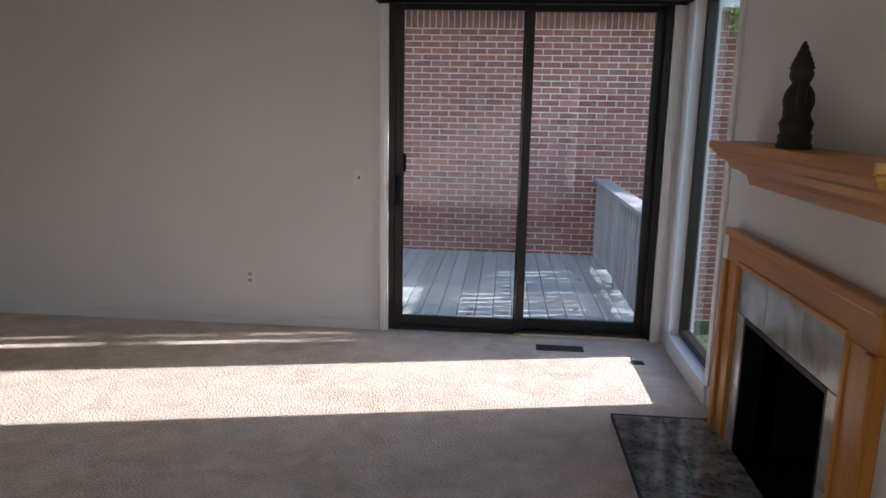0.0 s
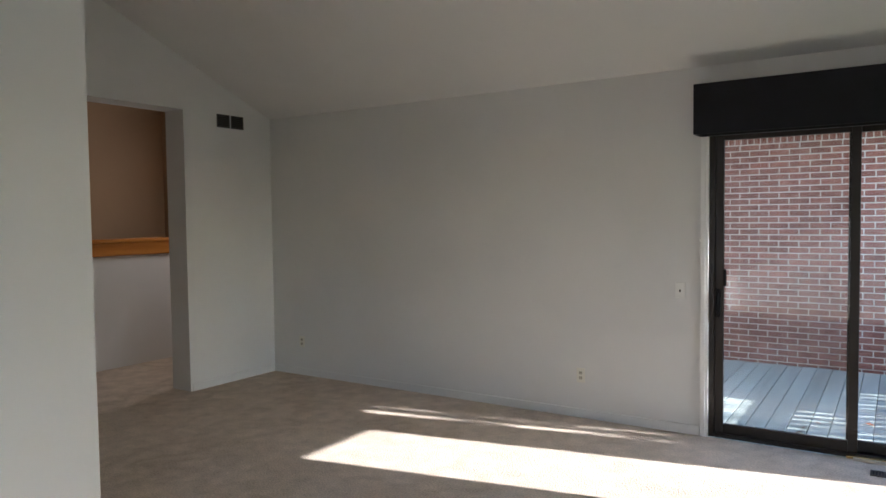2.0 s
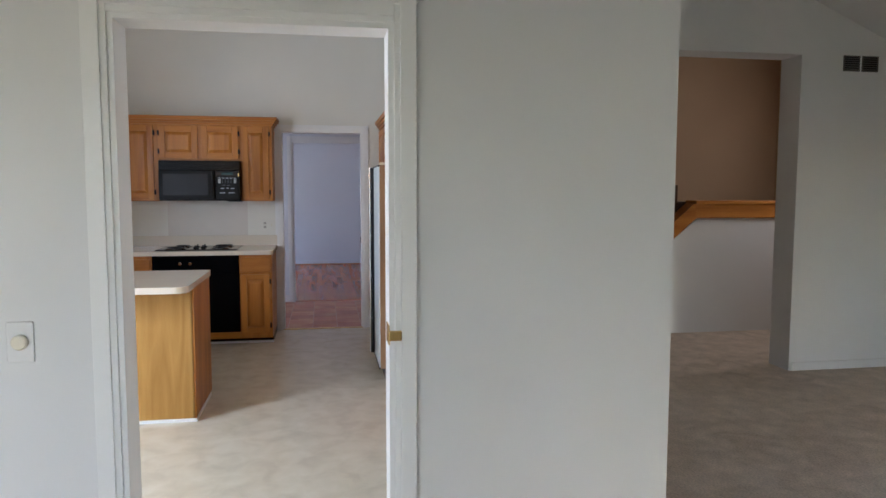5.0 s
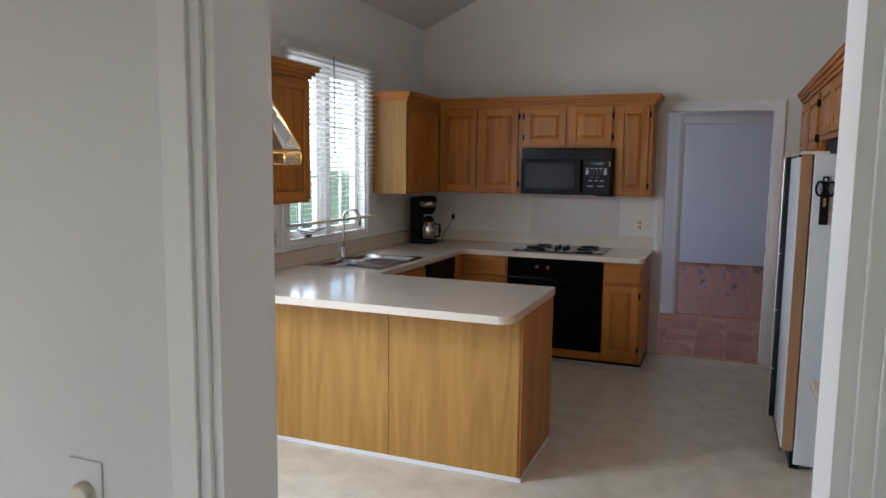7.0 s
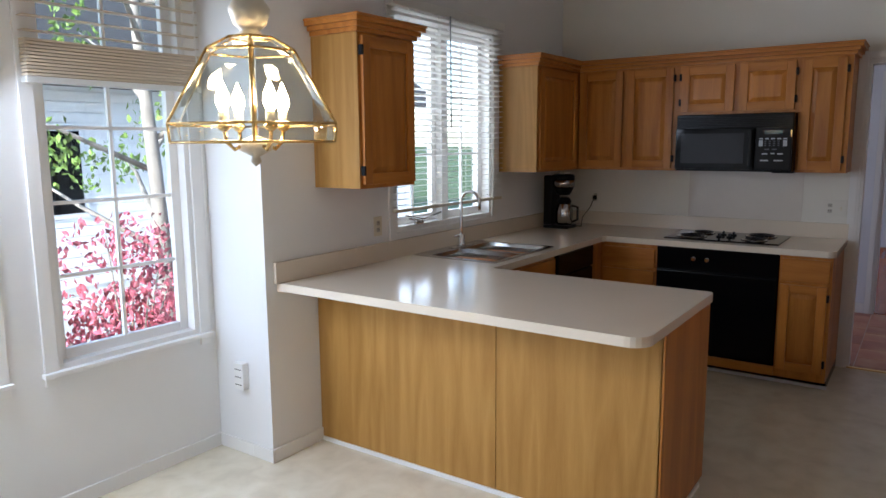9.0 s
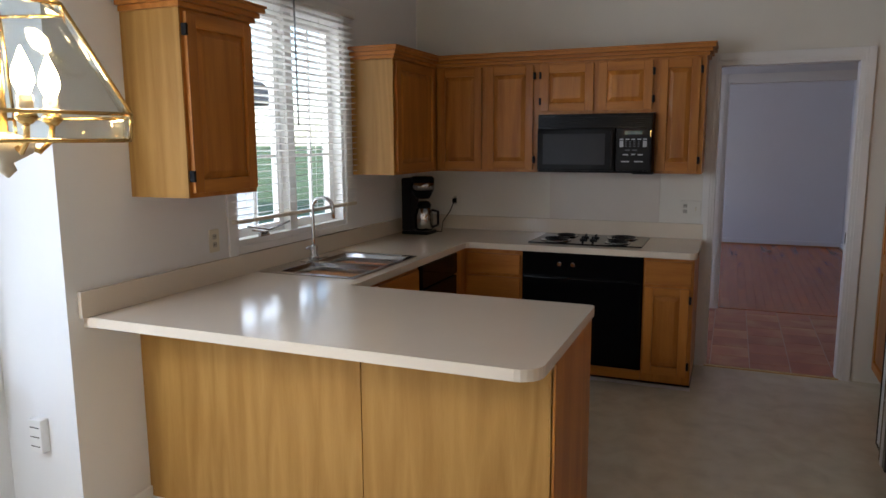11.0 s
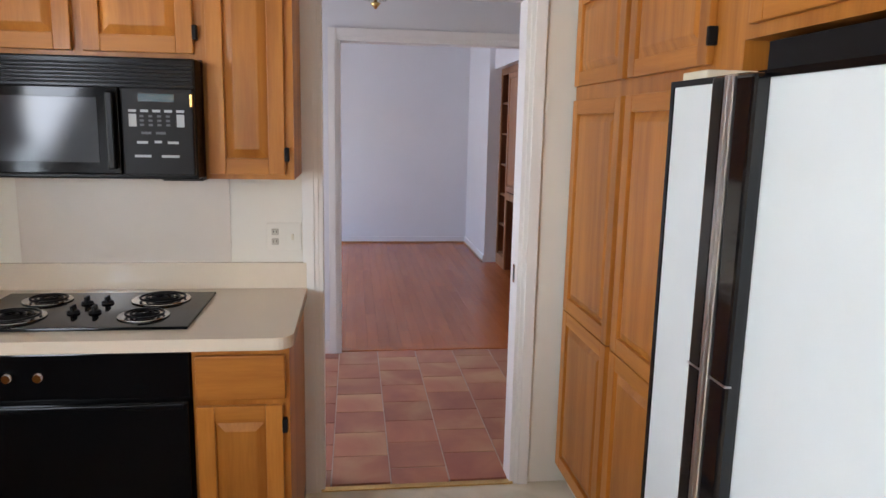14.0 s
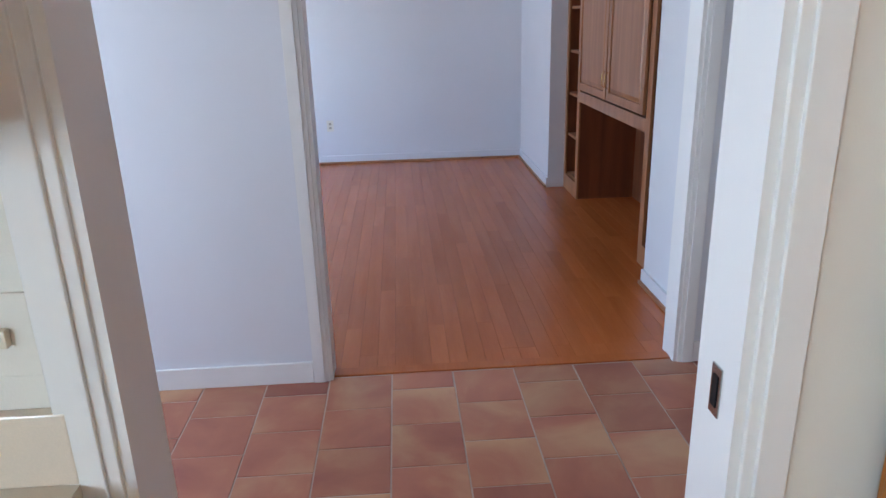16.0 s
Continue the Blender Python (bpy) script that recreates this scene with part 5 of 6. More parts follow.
t = thing("wall_cabinet", "honey-oak wall cabinet with one door above the peninsula", "cabinet", (-4.47, UFS, 1.38), group="wall cabinets")
part("body", B(-4.69, -4.25, KY, UFS, 1.38, 2.155), OAK, t)
part("side_panel", B(-4.25, -4.242, KY, UFS, 1.38, 2.155), OAK_PANEL, t, "yellow oak side panel")
add_door(t, MUS, 4.262, 4.675, 1.40, 2.125, -1)
part("crown", crown(bmesh.new(), MUS, 4.242, 4.69, 2.14), OAK_X, t)

# microwave
MWF = -6.73
MM = facing(MWF, 0, 0, "+x")
mw = thing("microwave_oven", "black over-the-range microwave with a grey window", "microwave", (MWF, -1.2, 1.39))
part("case", B(KX, MWF, -1.578, -0.818, 1.395, 1.785, bevel=0.006), BLACK, mw)
part("vent_grille", joined([slab(MM, -1.57, -0.826, 1.70 + k * 0.012, 1.706 + k * 0.012, 0.0, 0.012, bevel=0.001) for k in range(6)]), DARKPL, mw)
d = part("door", slab(MM, -1.575, -1.05, 1.41, 1.69, 0.0, 0.03, bevel=0.006), BLACKGLASS, mw)
part("window", slab(MM, -1.535, -1.115, 1.45, 1.655, 0.028, 0.032, bevel=0.001), MWWIN, d, "dark grey mesh window")
part("handle", slab(MM, -1.085, -1.06, 1.43, 1.675, 0.03, 0.055, bevel=0.006), BLACK, d)
pn = part("control_panel", slab(MM, -1.045, -0.822, 1.41, 1.69, 0.0, 0.028, bevel=0.005), MWPANEL, mw)
part("display", slab(MM, -0.99, -0.88, 1.645, 1.67, 0.028, 0.0295, bevel=0), mat("teal_display", (0.008, 0.045, 0.06), 0.2), pn, "dim teal display")
KEYDIM = mat("dim_key_print", (0.07, 0.075, 0.085), 0.5)
GREYB = mat("grey_button_print", (0.38, 0.40, 0.42), 0.5)
for k in range(5):
    part("button", slab(MM, -1.022 + k * 0.037, -0.998 + k * 0.037, 1.612, 1.620, 0.028, 0.0295, bevel=0), GREYB, pn)
for u in (-1.022, -0.874):
    part("button", slab(MM, u, u + 0.024, 1.566, 1.606, 0.028, 0.0295, bevel=0.001), GREYB, pn, "tall grey key")
for r in range(3):
    for c in range(4):
        part("key", slab(MM, -0.988 + c * 0.027, -0.976 + c * 0.027, 1.568 + r * 0.014, 1.575 + r * 0.014, 0.028, 0.0292, bevel=0), KEYDIM, pn)
for u, w, v in ((-1.0, 0.034, 1.512), (-0.945, 0.022, 1.514), (-0.905, 0.034, 1.512), (-1.008, 0.05, 1.468), (-0.925, 0.055, 1.468), (-0.985, 0.03, 1.542), (-0.94, 0.03, 1.542)):
    part("button", slab(MM, u, u + w, v, v + 0.008, 0.028, 0.0295, bevel=0), GREYB if v < 1.53 else KEYDIM, pn)
part("badge", slab(MM, -0.832, -0.8225, 1.63, 1.672, 0.0275, 0.031, bevel=0.002), BRASS, pn)
part("light_cover", B(-6.98, -6.80, -0.95, -0.82, 1.385, 1.396), DARKPL, mw)

# ---------- pantry wall ----------
PW = 0.60
MPW = facing(0, PW, 0, "-y")


def tall_unit(x0, x1, doors, label, z0=0.10, z1=2.155):
    t = thing("tall_cabinet", label, "cabinet", ((x0 + x1) / 2, PW, 0), group="tall cabinets")
    part("body", B(x0, x1, PW, NY, z0, z1), OAK, t)
    if z0 < 0.2:
        part("toe_kick", B(x0, x1, PW + 0.05, NY, 0.0, z0), TRIM, t, "white toe kick")
    for a, b, c, d, hg in doors:
        add_door(t, MPW, a, b, c, d, hg)
    return t


# two stacked fields in each tall leaf
tall_unit(-7.17, -5.91, [(-7.14, -6.62, 0.12, 0.825, None), (-7.14, -6.62, 0.83, 1.70, None), (-6.58, -6.05, 0.12, 0.825, None), (-6.58, -6.05, 0.83, 1.70, None), (-7.14, -6.62, 1.755, 2.12, None), (-6.58, -6.05, 1.755, 2.12, 1)], "tall honey-oak pantry cabinet with raised-panel doors")
tall_unit(-5.91, -4.87, [(-5.87, -5.38, 1.83, 2.12, None), (-5.35, -4.90, 1.83, 2.12, 1)], "honey-oak cabinet above the refrigerator", z0=1.80)
tall_unit(-4.87, -4.18, [(-4.83, -4.28, 0.12, 0.825, -1), (-4.83, -4.28, 0.83, 1.68, -1), (-4.83, -4.28, 1.755, 2.12, None)], "tall honey-oak cabinet beside the refrigerator")
tall_unit(-4.18, -2.98, [(-4.15, -3.6, 1.42, 2.12, None), (-3.57, -3.01, 1.42, 2.12, None)], "honey-oak wall cabinet above the desk", z0=1.39)
t = thing("crown_moulding", "honey-oak crown moulding along the pantry cabinets", "moulding", (-5.08, PW, 2.14))
part("crown", crown(bmesh.new(), MPW, -7.19, -2.98, 2.14, ret0=False), OAK_X, t)

# built-in desk
t = thing("kitchen_desk", "built-in oak desk with a pale laminate top and drawers", "desk", (-3.58, 0.8, 0))
part("top", B(-4.18, -2.08, 0.44, NY, 0.685, 0.72, bevel=0.006), LAMINATE, t)
part("pedestal", B(-4.16, -3.5, 0.50, NY, 0.09, 0.685), OAK, t)
part("toe_strip", B(-4.16, -3.49, 0.515, NY, 0.0, 0.09), TRIM, t)
for z0, z1 in ((0.11, 0.33), (0.345, 0.52), (0.535, 0.67)):
    part("drawer_front", B(-4.15, -3.52, 0.482, 0.50, z0, z1, bevel=0.005), OAK_X, t)
part("side_support", B(-2.14, -2.08, 0.50, NY, 0.0, 0.685), OAK, t)

# refrigerator
FF, FS = 0.405, -4.965      # door faces and the open side of the case
fr = thing("refrigerator", "white side-by-side refrigerator with black trim and oak-reflecting door edges", "refrigerator", (-5.41, 0.8, 0))
part("cabinet", B(-5.85, FS, FF + 0.068, NY - 0.01, 0.03, 1.70, bevel=0.008), WHITEAPP, fr)
part("kick_grille", B(-5.84, FS - 0.01, FF + 0.05, FF + 0.10, 0.005, 0.10, bevel=0.004), DARKPL, fr)
for x0, x1, edges in ((-5.855, -5.54, (0.014, 0.008)), (-5.51, FS + 0.003, (0.012, 0.0))):
    d = part("door", B(x0, x1, FF + 0.006, FF + 0.062, 0.105, 1.695, bevel=0.003), BROWNTRIM, fr, "door with glossy edge coloured brown for the reflected oak")
    part("front_panel", B(x0 + edges[0], x1 - edges[1], FF, FF + 0.008, 0.118, 1.682, bevel=0.002), WHITEAPP, d, "white door panel")
    bars = [B(x0, x0 + edges[0], FF - 0.003, FF + 0.007, 0.105, 1.695), B(x0 + edges[0], x1, FF - 0.003, FF + 0.007, 1.682, 1.695), B(x0 + edges[0], x1, FF - 0.003, FF + 0.007, 0.105, 0.118)]
    if edges[1]:
        bars.append(B(x1 - edges[1], x1, FF - 0.003, FF + 0.007, 0.118, 1.682))
    part("trim_frame", joined(bars), BLACK, d, "thin black trim")
for x0, x1 in ((-5.618, -5.566), (-5.532, -5.470)):
    hd = part("handle", B(x0, x1, FF - 0.032, FF + 0.001, 0.12, 1.69, bevel=0.008), PIANO, fr, "full-length glossy black handle")
    for z in (0.42, 0.78, 1.12):
        part("joint", B(x0 - 0.0005, x1 + 0.0005, FF - 0.0335, FF - 0.02, z, z + 0.004), SATIN, hd, "thin bright joint line")
for x0, x1 in ((-5.564, -5.551), (-5.548, -5.534)):
    part("centre_strip", B(x0, x1, FF - 0.036, FF + 0.001, 0.12, 1.69, bevel=0.004), SATIN, fr, "satin chrome centre strip")
# black block put in for the shade between refrigerator and cabinet
part("top_cover", B(-5.84, FS - 0.005, 0.62, NY - 0.012, 1.70, 1.79), DARKPL, fr, "black filler standing for shade in the gap above")
for x0, x1 in ((-5.83, -5.72), (-5.10, FS - 0.005)):
    part("hinge_cover", B(x0, x1, FF + 0.01, FF + 0.14, 1.696, 1.714, bevel=0.005), IVORY, fr, "ivory plastic hinge cover")
# scissors in a holder on the side of the refrigerator
y0 = 0.532
sc = thing("scissors_holder", "black magnetic holder with black scissors on the refrigerator side", "scissors", (FS, y0, 1.3))
part("holder", joined([B(FS, FS + 0.013, y0 - 0.021, y0 + 0.021, 1.335, 1.50, bevel=0.006), B(FS, FS + 0.011, y0 - 0.015, y0 + 0.015, 1.50, 1.585, bevel=0.005)]), DARKPL, sc)
part("hanging_hole", B(FS + 0.0095, FS + 0.012, y0 - 0.006, y0 + 0.006, 1.562, 1.574, bevel=0.001), WHITEAPP, sc)
part("blade", B(FS + 0.013, FS + 0.017, y0 - 0.007, y0 + 0.007, 1.43, 1.475, bevel=0.001), STEEL, sc, "steel blade")
for k in (-1, 1):
    part("grip", tube(bmesh.new(), [(FS + 0.018, y0 + k * (0.026 + 0.017 * math.cos(a)), 1.522 + 0.036 * math.sin(a)) for a in [2 * math.pi * q / 18 for q in range(19)]], 0.006, 8), DARKPL, sc)

# coffee maker with its cord
x, y = -6.80, -2.50
cm = thing("coffee_maker", "tall black drip coffee maker with a steel carafe on the worktop", "coffee maker", (x, y, 0.918))
part("base", B(x - 0.085, x + 0.085, y - 0.12, y + 0.10, 0.918, 0.945, bevel=0.01), DARKPL, cm)
part("column", B(x - 0.08, x + 0.08, y - 0.12, y - 0.045, 0.945, 1.34, bevel=0.012), DARKPL, cm)
part("brew_head", lathe(bmesh.new(), [(0.05, 0), (0.064, 0.02), (0.084, 0.06), (0.088, 0.15), (0.075, 0.165)], x, y + 0.02, 1.185, 24), DARKPL, cm)
part("carafe", lathe(bmesh.new(), [(0.058, 0), (0.070, 0.02), (0.070, 0.11), (0.055, 0.165), (0.05, 0.17)], x, y + 0.03, 0.946, 24), STEEL, cm, "brushed steel carafe")
part("carafe_lid", lathe(bmesh.new(), [(0.052, 0), (0.056, 0.02), (0.04, 0.045), (0.02, 0.05)], x, y + 0.03, 1.117, 20), DARKPL, cm)
part("band", lathe(bmesh.new(), [(0.0885, 0), (0.0895, 0.055)], x, y + 0.02, 1.25, 24), STEEL, cm, "steel band")
part("handle", tube(bmesh.new(), [(x, y + 0.095, 1.10), (x, y + 0.145, 1.09), (x, y + 0.145, 0.99), (x, y + 0.095, 0.97)], 0.010, 8), DARKPL, cm)
part("cord", tube(bmesh.new(), [(x - 0.08, y + 0.02, 0.93), (x - 0.13, y + 0.12, 0.923), (x - 0.2, y + 0.10, 0.99), (x - 0.30, y + 0.12, 1.06), (KX + 0.03, y + 0.13, 1.14)], 0.004, 6), DARKPL, cm)
part("plug", B(KX + 0.008, KX + 0.035, -2.385, -2.355, 1.125, 1.16, bevel=0.004), DARKPL, cm)
outlet("+x", KX, -2.37, 1.145)
outlet("+x", KX, -0.59, 1.13, "white outlet and switch plate above the worktop", gang=2)
outlet("+y", -4.735, KY, 1.125, "ivory outlet above the backsplash", color=IVORY)
t = thing("wall_box", "white plastic wall box with vents on the nook return wall", "wall box", (-3.87, -2.8, 0.42))
part("cover", B(-3.88, -3.84, -2.93, -2.86, 0.36, 0.50, bevel=0.005), WHITEPL, t)
for k in range(3):
    part("slot", B(-3.8405, -3.8385, -2.92, -2.87, 0.385 + k * 0.04, 0.389 + k * 0.04), SHADOWGAP, t)


# ---------- kitchen window with its blind ----------
def sash(t, x0, x1, y, z0, z1, w, material, nx=1, nz=1):
    s = part("sash", joined([B(x0, x0 + w, y, y + 0.035, z0, z1, bevel=0.003), B(x1 - w, x1, y, y + 0.035, z0, z1, bevel=0.003), B(x0 + w, x1 - w, y, y + 0.035, z0, z0 + w, bevel=0.003), B(x0 + w, x1 - w, y, y + 0.035, z1 - w, z1, bevel=0.003)]), material, t)
    for i in range(1, nx):
        xx = x0 + w + (x1 - x0 - 2 * w) * i / nx
        part("muntin", B(xx - 0.008, xx + 0.008, y + 0.008, y + 0.027, z0 + w, z1 - w), material, s)
    for i in range(1, nz):
        zz = z0 + w + (z1 - z0 - 2 * w) * i / nz
        part("muntin", B(x0 + w, x1 - w, y + 0.009, y + 0.026, zz - 0.008, zz + 0.008), material, s)
    part("pane", B(x0 + w - 0.004, x1 - w + 0.004, y + 0.015, y + 0.020, z0 + w - 0.004, z1 - w + 0.004), GLASS, s, "clear glass pane").visible_shadow = False
    return s


WX0, WX1, WZ0, WZ1 = -6.03, -4.90, 1.07, 2.37
w = thing("window_kitchen", "white casement window pair over the sink", "window", ((WX0 + WX1) / 2, KY, WZ0), kind="structure")
part("window_frame", joined([B(WX0, WX0 + 0.03, KY - 0.14, KY, WZ0, WZ1), B(WX1 - 0.03, WX1, KY - 0.14, KY, WZ0, WZ1), B(WX0 + 0.03, WX1 - 0.03, KY - 0.14, KY, WZ1 - 0.03, WZ1), B(WX0 + 0.03, WX1 - 0.03, KY - 0.14, KY, WZ0, WZ0 + 0.03), B(-5.50, -5.43, KY - 0.14, KY - 0.02, WZ0 + 0.03, WZ1 - 0.03)]), TRIM, w)
sash(w, WX0 + 0.03, -5.50, KY - 0.10, WZ0 + 0.03, WZ1 - 0.03, 0.05, TRIM, 2, 3)
sash(w, -5.43, WX1 - 0.03, KY - 0.10, WZ0 + 0.03, WZ1 - 0.03, 0.05, TRIM, 2, 3)
part("casing", joined([B(WX0 - 0.06, WX0, KY, KY + 0.014, WZ0 - 0.06, WZ1 + 0.06, bevel=0.003), B(WX1, WX1 + 0.06, KY, KY + 0.014, WZ0 - 0.06, WZ1 + 0.06, bevel=0.003), B(WX0, WX1, KY, KY + 0.014, WZ1, WZ1 + 0.06, bevel=0.003), B(WX0, WX1, KY, KY + 0.016, WZ0 - 0.04, WZ0, bevel=0.003)]), TRIM, w)
cr = part("crank", joined([B(-5.17, -5.09, KY + 0.0, KY + 0.02, 1.10, 1.125, bevel=0.005), tube(bmesh.new(), [(-5.13, KY + 0.02, 1.115), (-5.09, KY + 0.045, 1.13), (-4.98, KY + 0.05, 1.15)], 0.006, 7)]), STEEL, w, "metal window crank")
part("crank_arm", tube(bmesh.new(), [(-5.38, KY + 0.005, 1.155), (-5.18, KY + 0.012, 1.13), (-5.0, KY + 0.005, 1.165)], 0.006, 6), STEEL, w)
bl = thing("venetian_blind", "white slatted venetian blind lowered over the kitchen window", "blind", (-5.46, KY + 0.04, 2.40))
part("head_rail", B(WX0 - 0.07, WX1 + 0.07, KY + 0.016, KY + 0.07, 2.385, 2.44, bevel=0.004), BLINDW, bl)
part("bottom_rail", B(WX0 - 0.05, WX1 + 0.05, KY + 0.022, KY + 0.062, 1.195, 1.215, bevel=0.004), CREAM, bl)
me = None
for k in range(32):
    z = 1.235 + k * 0.0365
    if me is None:
        bm = bmesh.new()
        prism(bm, [(-0.024, -0.004), (0.0, 0.001), (0.024, 0.002), (0.024, 0.0045), (0.0, 0.0035), (-0.024, -0.0015)], 0, -(WX1 - WX0) / 2 - 0.05, (WX1 - WX0) / 2 + 0.05)
        me = mesh("slat", bm, BLINDW)
    s = new("slat", me)
    s.parent = bl
    s.location = Vector(((WX0 + WX1) / 2, KY + 0.043, z)) - Vector(bl.location)
for xx in (-5.95, -5.66, -5.28, -4.98):
    part("ladder_cord", joined([B(xx - 0.0015, xx + 0.0015, KY + 0.066, KY + 0.068, 1.2, 2.40), B(xx - 0.0015, xx + 0.0015, KY + 0.019, KY + 0.021, 1.2, 2.40)]), BLINDW, bl)
part("tilt_wand", tube(bmesh.new(), [(-5.40, KY + 0.075, 2.39), (-5.40, KY + 0.078, 1.7)], 0.005, 6), GREYB, bl)

# ---------- nook windows ----------
def nook_window(name, x0, x1):
    t = thing(name, "white window with a muntin grid in the breakfast nook", "window", ((x0 + x1) / 2, -3.11, 0.64), kind="structure")
    yb, yf = -3.25, -3.11
    part("window_frame", joined([B(x0, x0 + 0.025, yb, yf, 0.64, 2.40), B(x1 - 0.025, x1, yb, yf, 0.64, 2.40), B(x0 + 0.025, x1 - 0.025, yb, yf, 2.375, 2.40), B(x0 + 0.025, x1 - 0.025, yb, yf, 0.64, 0.665)]), TRIM, t)
    sash(t, x0 + 0.025, x1 - 0.025, yb + 0.05, 0.665, 2.375, 0.045, TRIM, 2, 5)
    part("casing", joined([B(x0 - 0.06, x0, yf, yf + 0.014, 0.58, 2.46, bevel=0.003), B(x1, x1 + 0.06, yf, yf + 0.014, 0.58, 2.46, bevel=0.003), B(x0, x1, yf, yf + 0.014, 2.40, 2.46, bevel=0.003)]), TRIM, t)
    part("window_sill", B(x0 - 0.07, x1 + 0.07, yf, yf + 0.035, 0.62, 0.642, bevel=0.004), TRIM, t)
    b = thing("nook_blind", "pale wooden slatted blind raised over the nook window", "blind", ((x0 + x1) / 2, yf + 0.04, 2.5))
    part("head_rail", B(x0 - 0.05, x1 + 0.05, yf + 0.016, yf + 0.07, 2.47, 2.52, bevel=0.004), BLINDT, b)
    for k in range(7):
        part("slat", B(x0 - 0.045, x1 + 0.045, yf + 0.018, yf + 0.068, 2.06 + k * 0.058, 2.064 + k * 0.058, bevel=0.001), BLINDT, b)
    for k in range(11):
        part("slat", B(x0 - 0.045, x1 + 0.045, yf + 0.018, yf + 0.068, 1.885 + k * 0.0135, 1.895 + k * 0.0135, bevel=0.001), BLINDT, b)
    part("bottom_rail", B(x0 - 0.05, x1 + 0.05, yf + 0.016, yf + 0.07, 1.858, 1.882, bevel=0.003), BLINDW, b)
    part("cord", tube(bmesh.new(), [(x0 - 0.02, yf + 0.075, 2.47), (x0 - 0.025, yf + 0.075, 1.15)], 0.0025, 5), BLINDW, b)
    return t


nook_window("window_nook", -3.78, -3.06)
# second window is unseen, added as the opening for the nook fill lamp
nook_window("window_nook_unseen", -2.80, -2.04)


# ---------- study built-in ----------
BY, X0, X1 = 1.385, -12.40, -10.04
bi = thing("built_in_bookcase", "cherry-stained built-in with side shelves, cupboard doors and a knee space", "bookcase", (-11.1, BY, 0))
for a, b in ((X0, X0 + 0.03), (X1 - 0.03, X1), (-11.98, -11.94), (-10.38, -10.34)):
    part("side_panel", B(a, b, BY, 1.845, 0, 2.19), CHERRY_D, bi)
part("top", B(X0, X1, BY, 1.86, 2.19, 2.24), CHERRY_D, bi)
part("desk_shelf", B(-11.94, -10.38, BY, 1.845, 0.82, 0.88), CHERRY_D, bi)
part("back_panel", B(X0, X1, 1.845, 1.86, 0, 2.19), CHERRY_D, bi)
part("face_frame", joined([B(X0, X0 + 0.045, BY - 0.015, BY, 0, 2.24), B(-12.00, -11.93, BY - 0.015, BY, 0, 2.24), B(-10.39, -10.32, BY - 0.015, BY, 0, 2.24), B(X1 - 0.045, X1, BY - 0.015, BY, 0, 2.24), B(-11.93, -10.39, BY - 0.015, BY, 0.80, 0.88), B(X0 + 0.045, -12.00, BY - 0.015, BY, 0, 0.13), B(-10.32, X1 - 0.045, BY - 0.015, BY, 0, 0.13), B(X0 + 0.045, X1 - 0.045, BY - 0.015, BY, 2.17, 2.24)]), CHERRY, bi)
for a, b in ((X0 + 0.03, -11.98), (-10.34, X1 - 0.03)):
    for k in range(6):
        part("shelf", B(a, b, BY + 0.01, 1.845, 0.12 + k * 0.345, 0.142 + k * 0.345, bevel=0.002), CHERRY, bi)
MB = facing(0, BY - 0.015, 0, "-y")
for a, b in ((-11.92, -11.17), (-11.15, -10.40)):
    d = add_door(bi, MB, a, b, 0.90, 2.16, None, CHERRY)
    xk = -11.195 if b < -11.16 else -11.125
    part("handle", tube(bmesh.new(), [(xk, BY - 0.035, 0.98), (xk, BY - 0.055, 1.0), (xk, BY - 0.055, 1.07), (xk, BY - 0.035, 1.09)], 0.004, 6), BRASS, d)
outlet("+x", -13.83, -0.79, 0.40)

hl = thing("hall_ceiling_light", "brass semi-flush ceiling light with a clear glass bowl", "ceiling light", (-8.3, -0.19, 2.44))
part("canopy", lathe(bmesh.new(), [(0.085, 0.0), (0.085, -0.012), (0.06, -0.022), (0.02, -0.026)], -8.3, -0.19, 2.44, 24), BRASS, hl, "polished brass canopy")
part("stem", lathe(bmesh.new(), [(0.01, -0.02), (0.01, -0.21)], -8.3, -0.19, 2.44, 10), BRASS, hl)
part("bowl", lathe(bmesh.new(), [(0.105, -0.07), (0.125, -0.10), (0.11, -0.15), (0.06, -0.19), (0.012, -0.20)], -8.3, -0.19, 2.44, 20), LAMPGLASS, hl, "clear glass bowl")
part("finial", lathe(bmesh.new(), [(0.004, -0.235), (0.016, -0.22), (0.03, -0.205), (0.008, -0.195)], -8.3, -0.19, 2.44, 12), BRASS, hl)
part("rim", tube(bmesh.new(), [(-8.3 + 0.108 * math.cos(q), -0.19 + 0.108 * math.sin(q), 2.368) for q in [2 * math.pi * u / 24 for u in range(25)]], 0.006, 6), BRASS, hl)

# ---------- outdoors ----------
solid("ground", prism(bmesh.new(), [(-400, -400), (400, -400), (400, 400), (-400, 400)], 2, -1.6, -0.75), GRASS, "grassy ground round the house", "ground")
# made-up pale slab that reflects sun and whitens what the blind shows
solid("pavement_drive", B(-30, 4, -10.9, -6.0, -0.80, -0.735), CONCRETE, "pale concrete slab added to brighten the kitchen window view", "pavement")
hb = thing("brick_house", "neighbouring red brick house wall with a white eave", "house", (0, 8.1, -0.75))
part("mortar_core", B(-6.0, 5.0, 8.009, 8.4, -0.75, 2.53), MORTAR, hb, "pale mortar")
part("soffit", B(-6.3, 5.3, 7.55, 8.4, 2.53, 2.62), TRIM, hb, "white soffit board")
part("fascia", B(-6.3, 5.3, 7.50, 7.55, 2.50, 2.80, bevel=0.004), TRIM, hb)
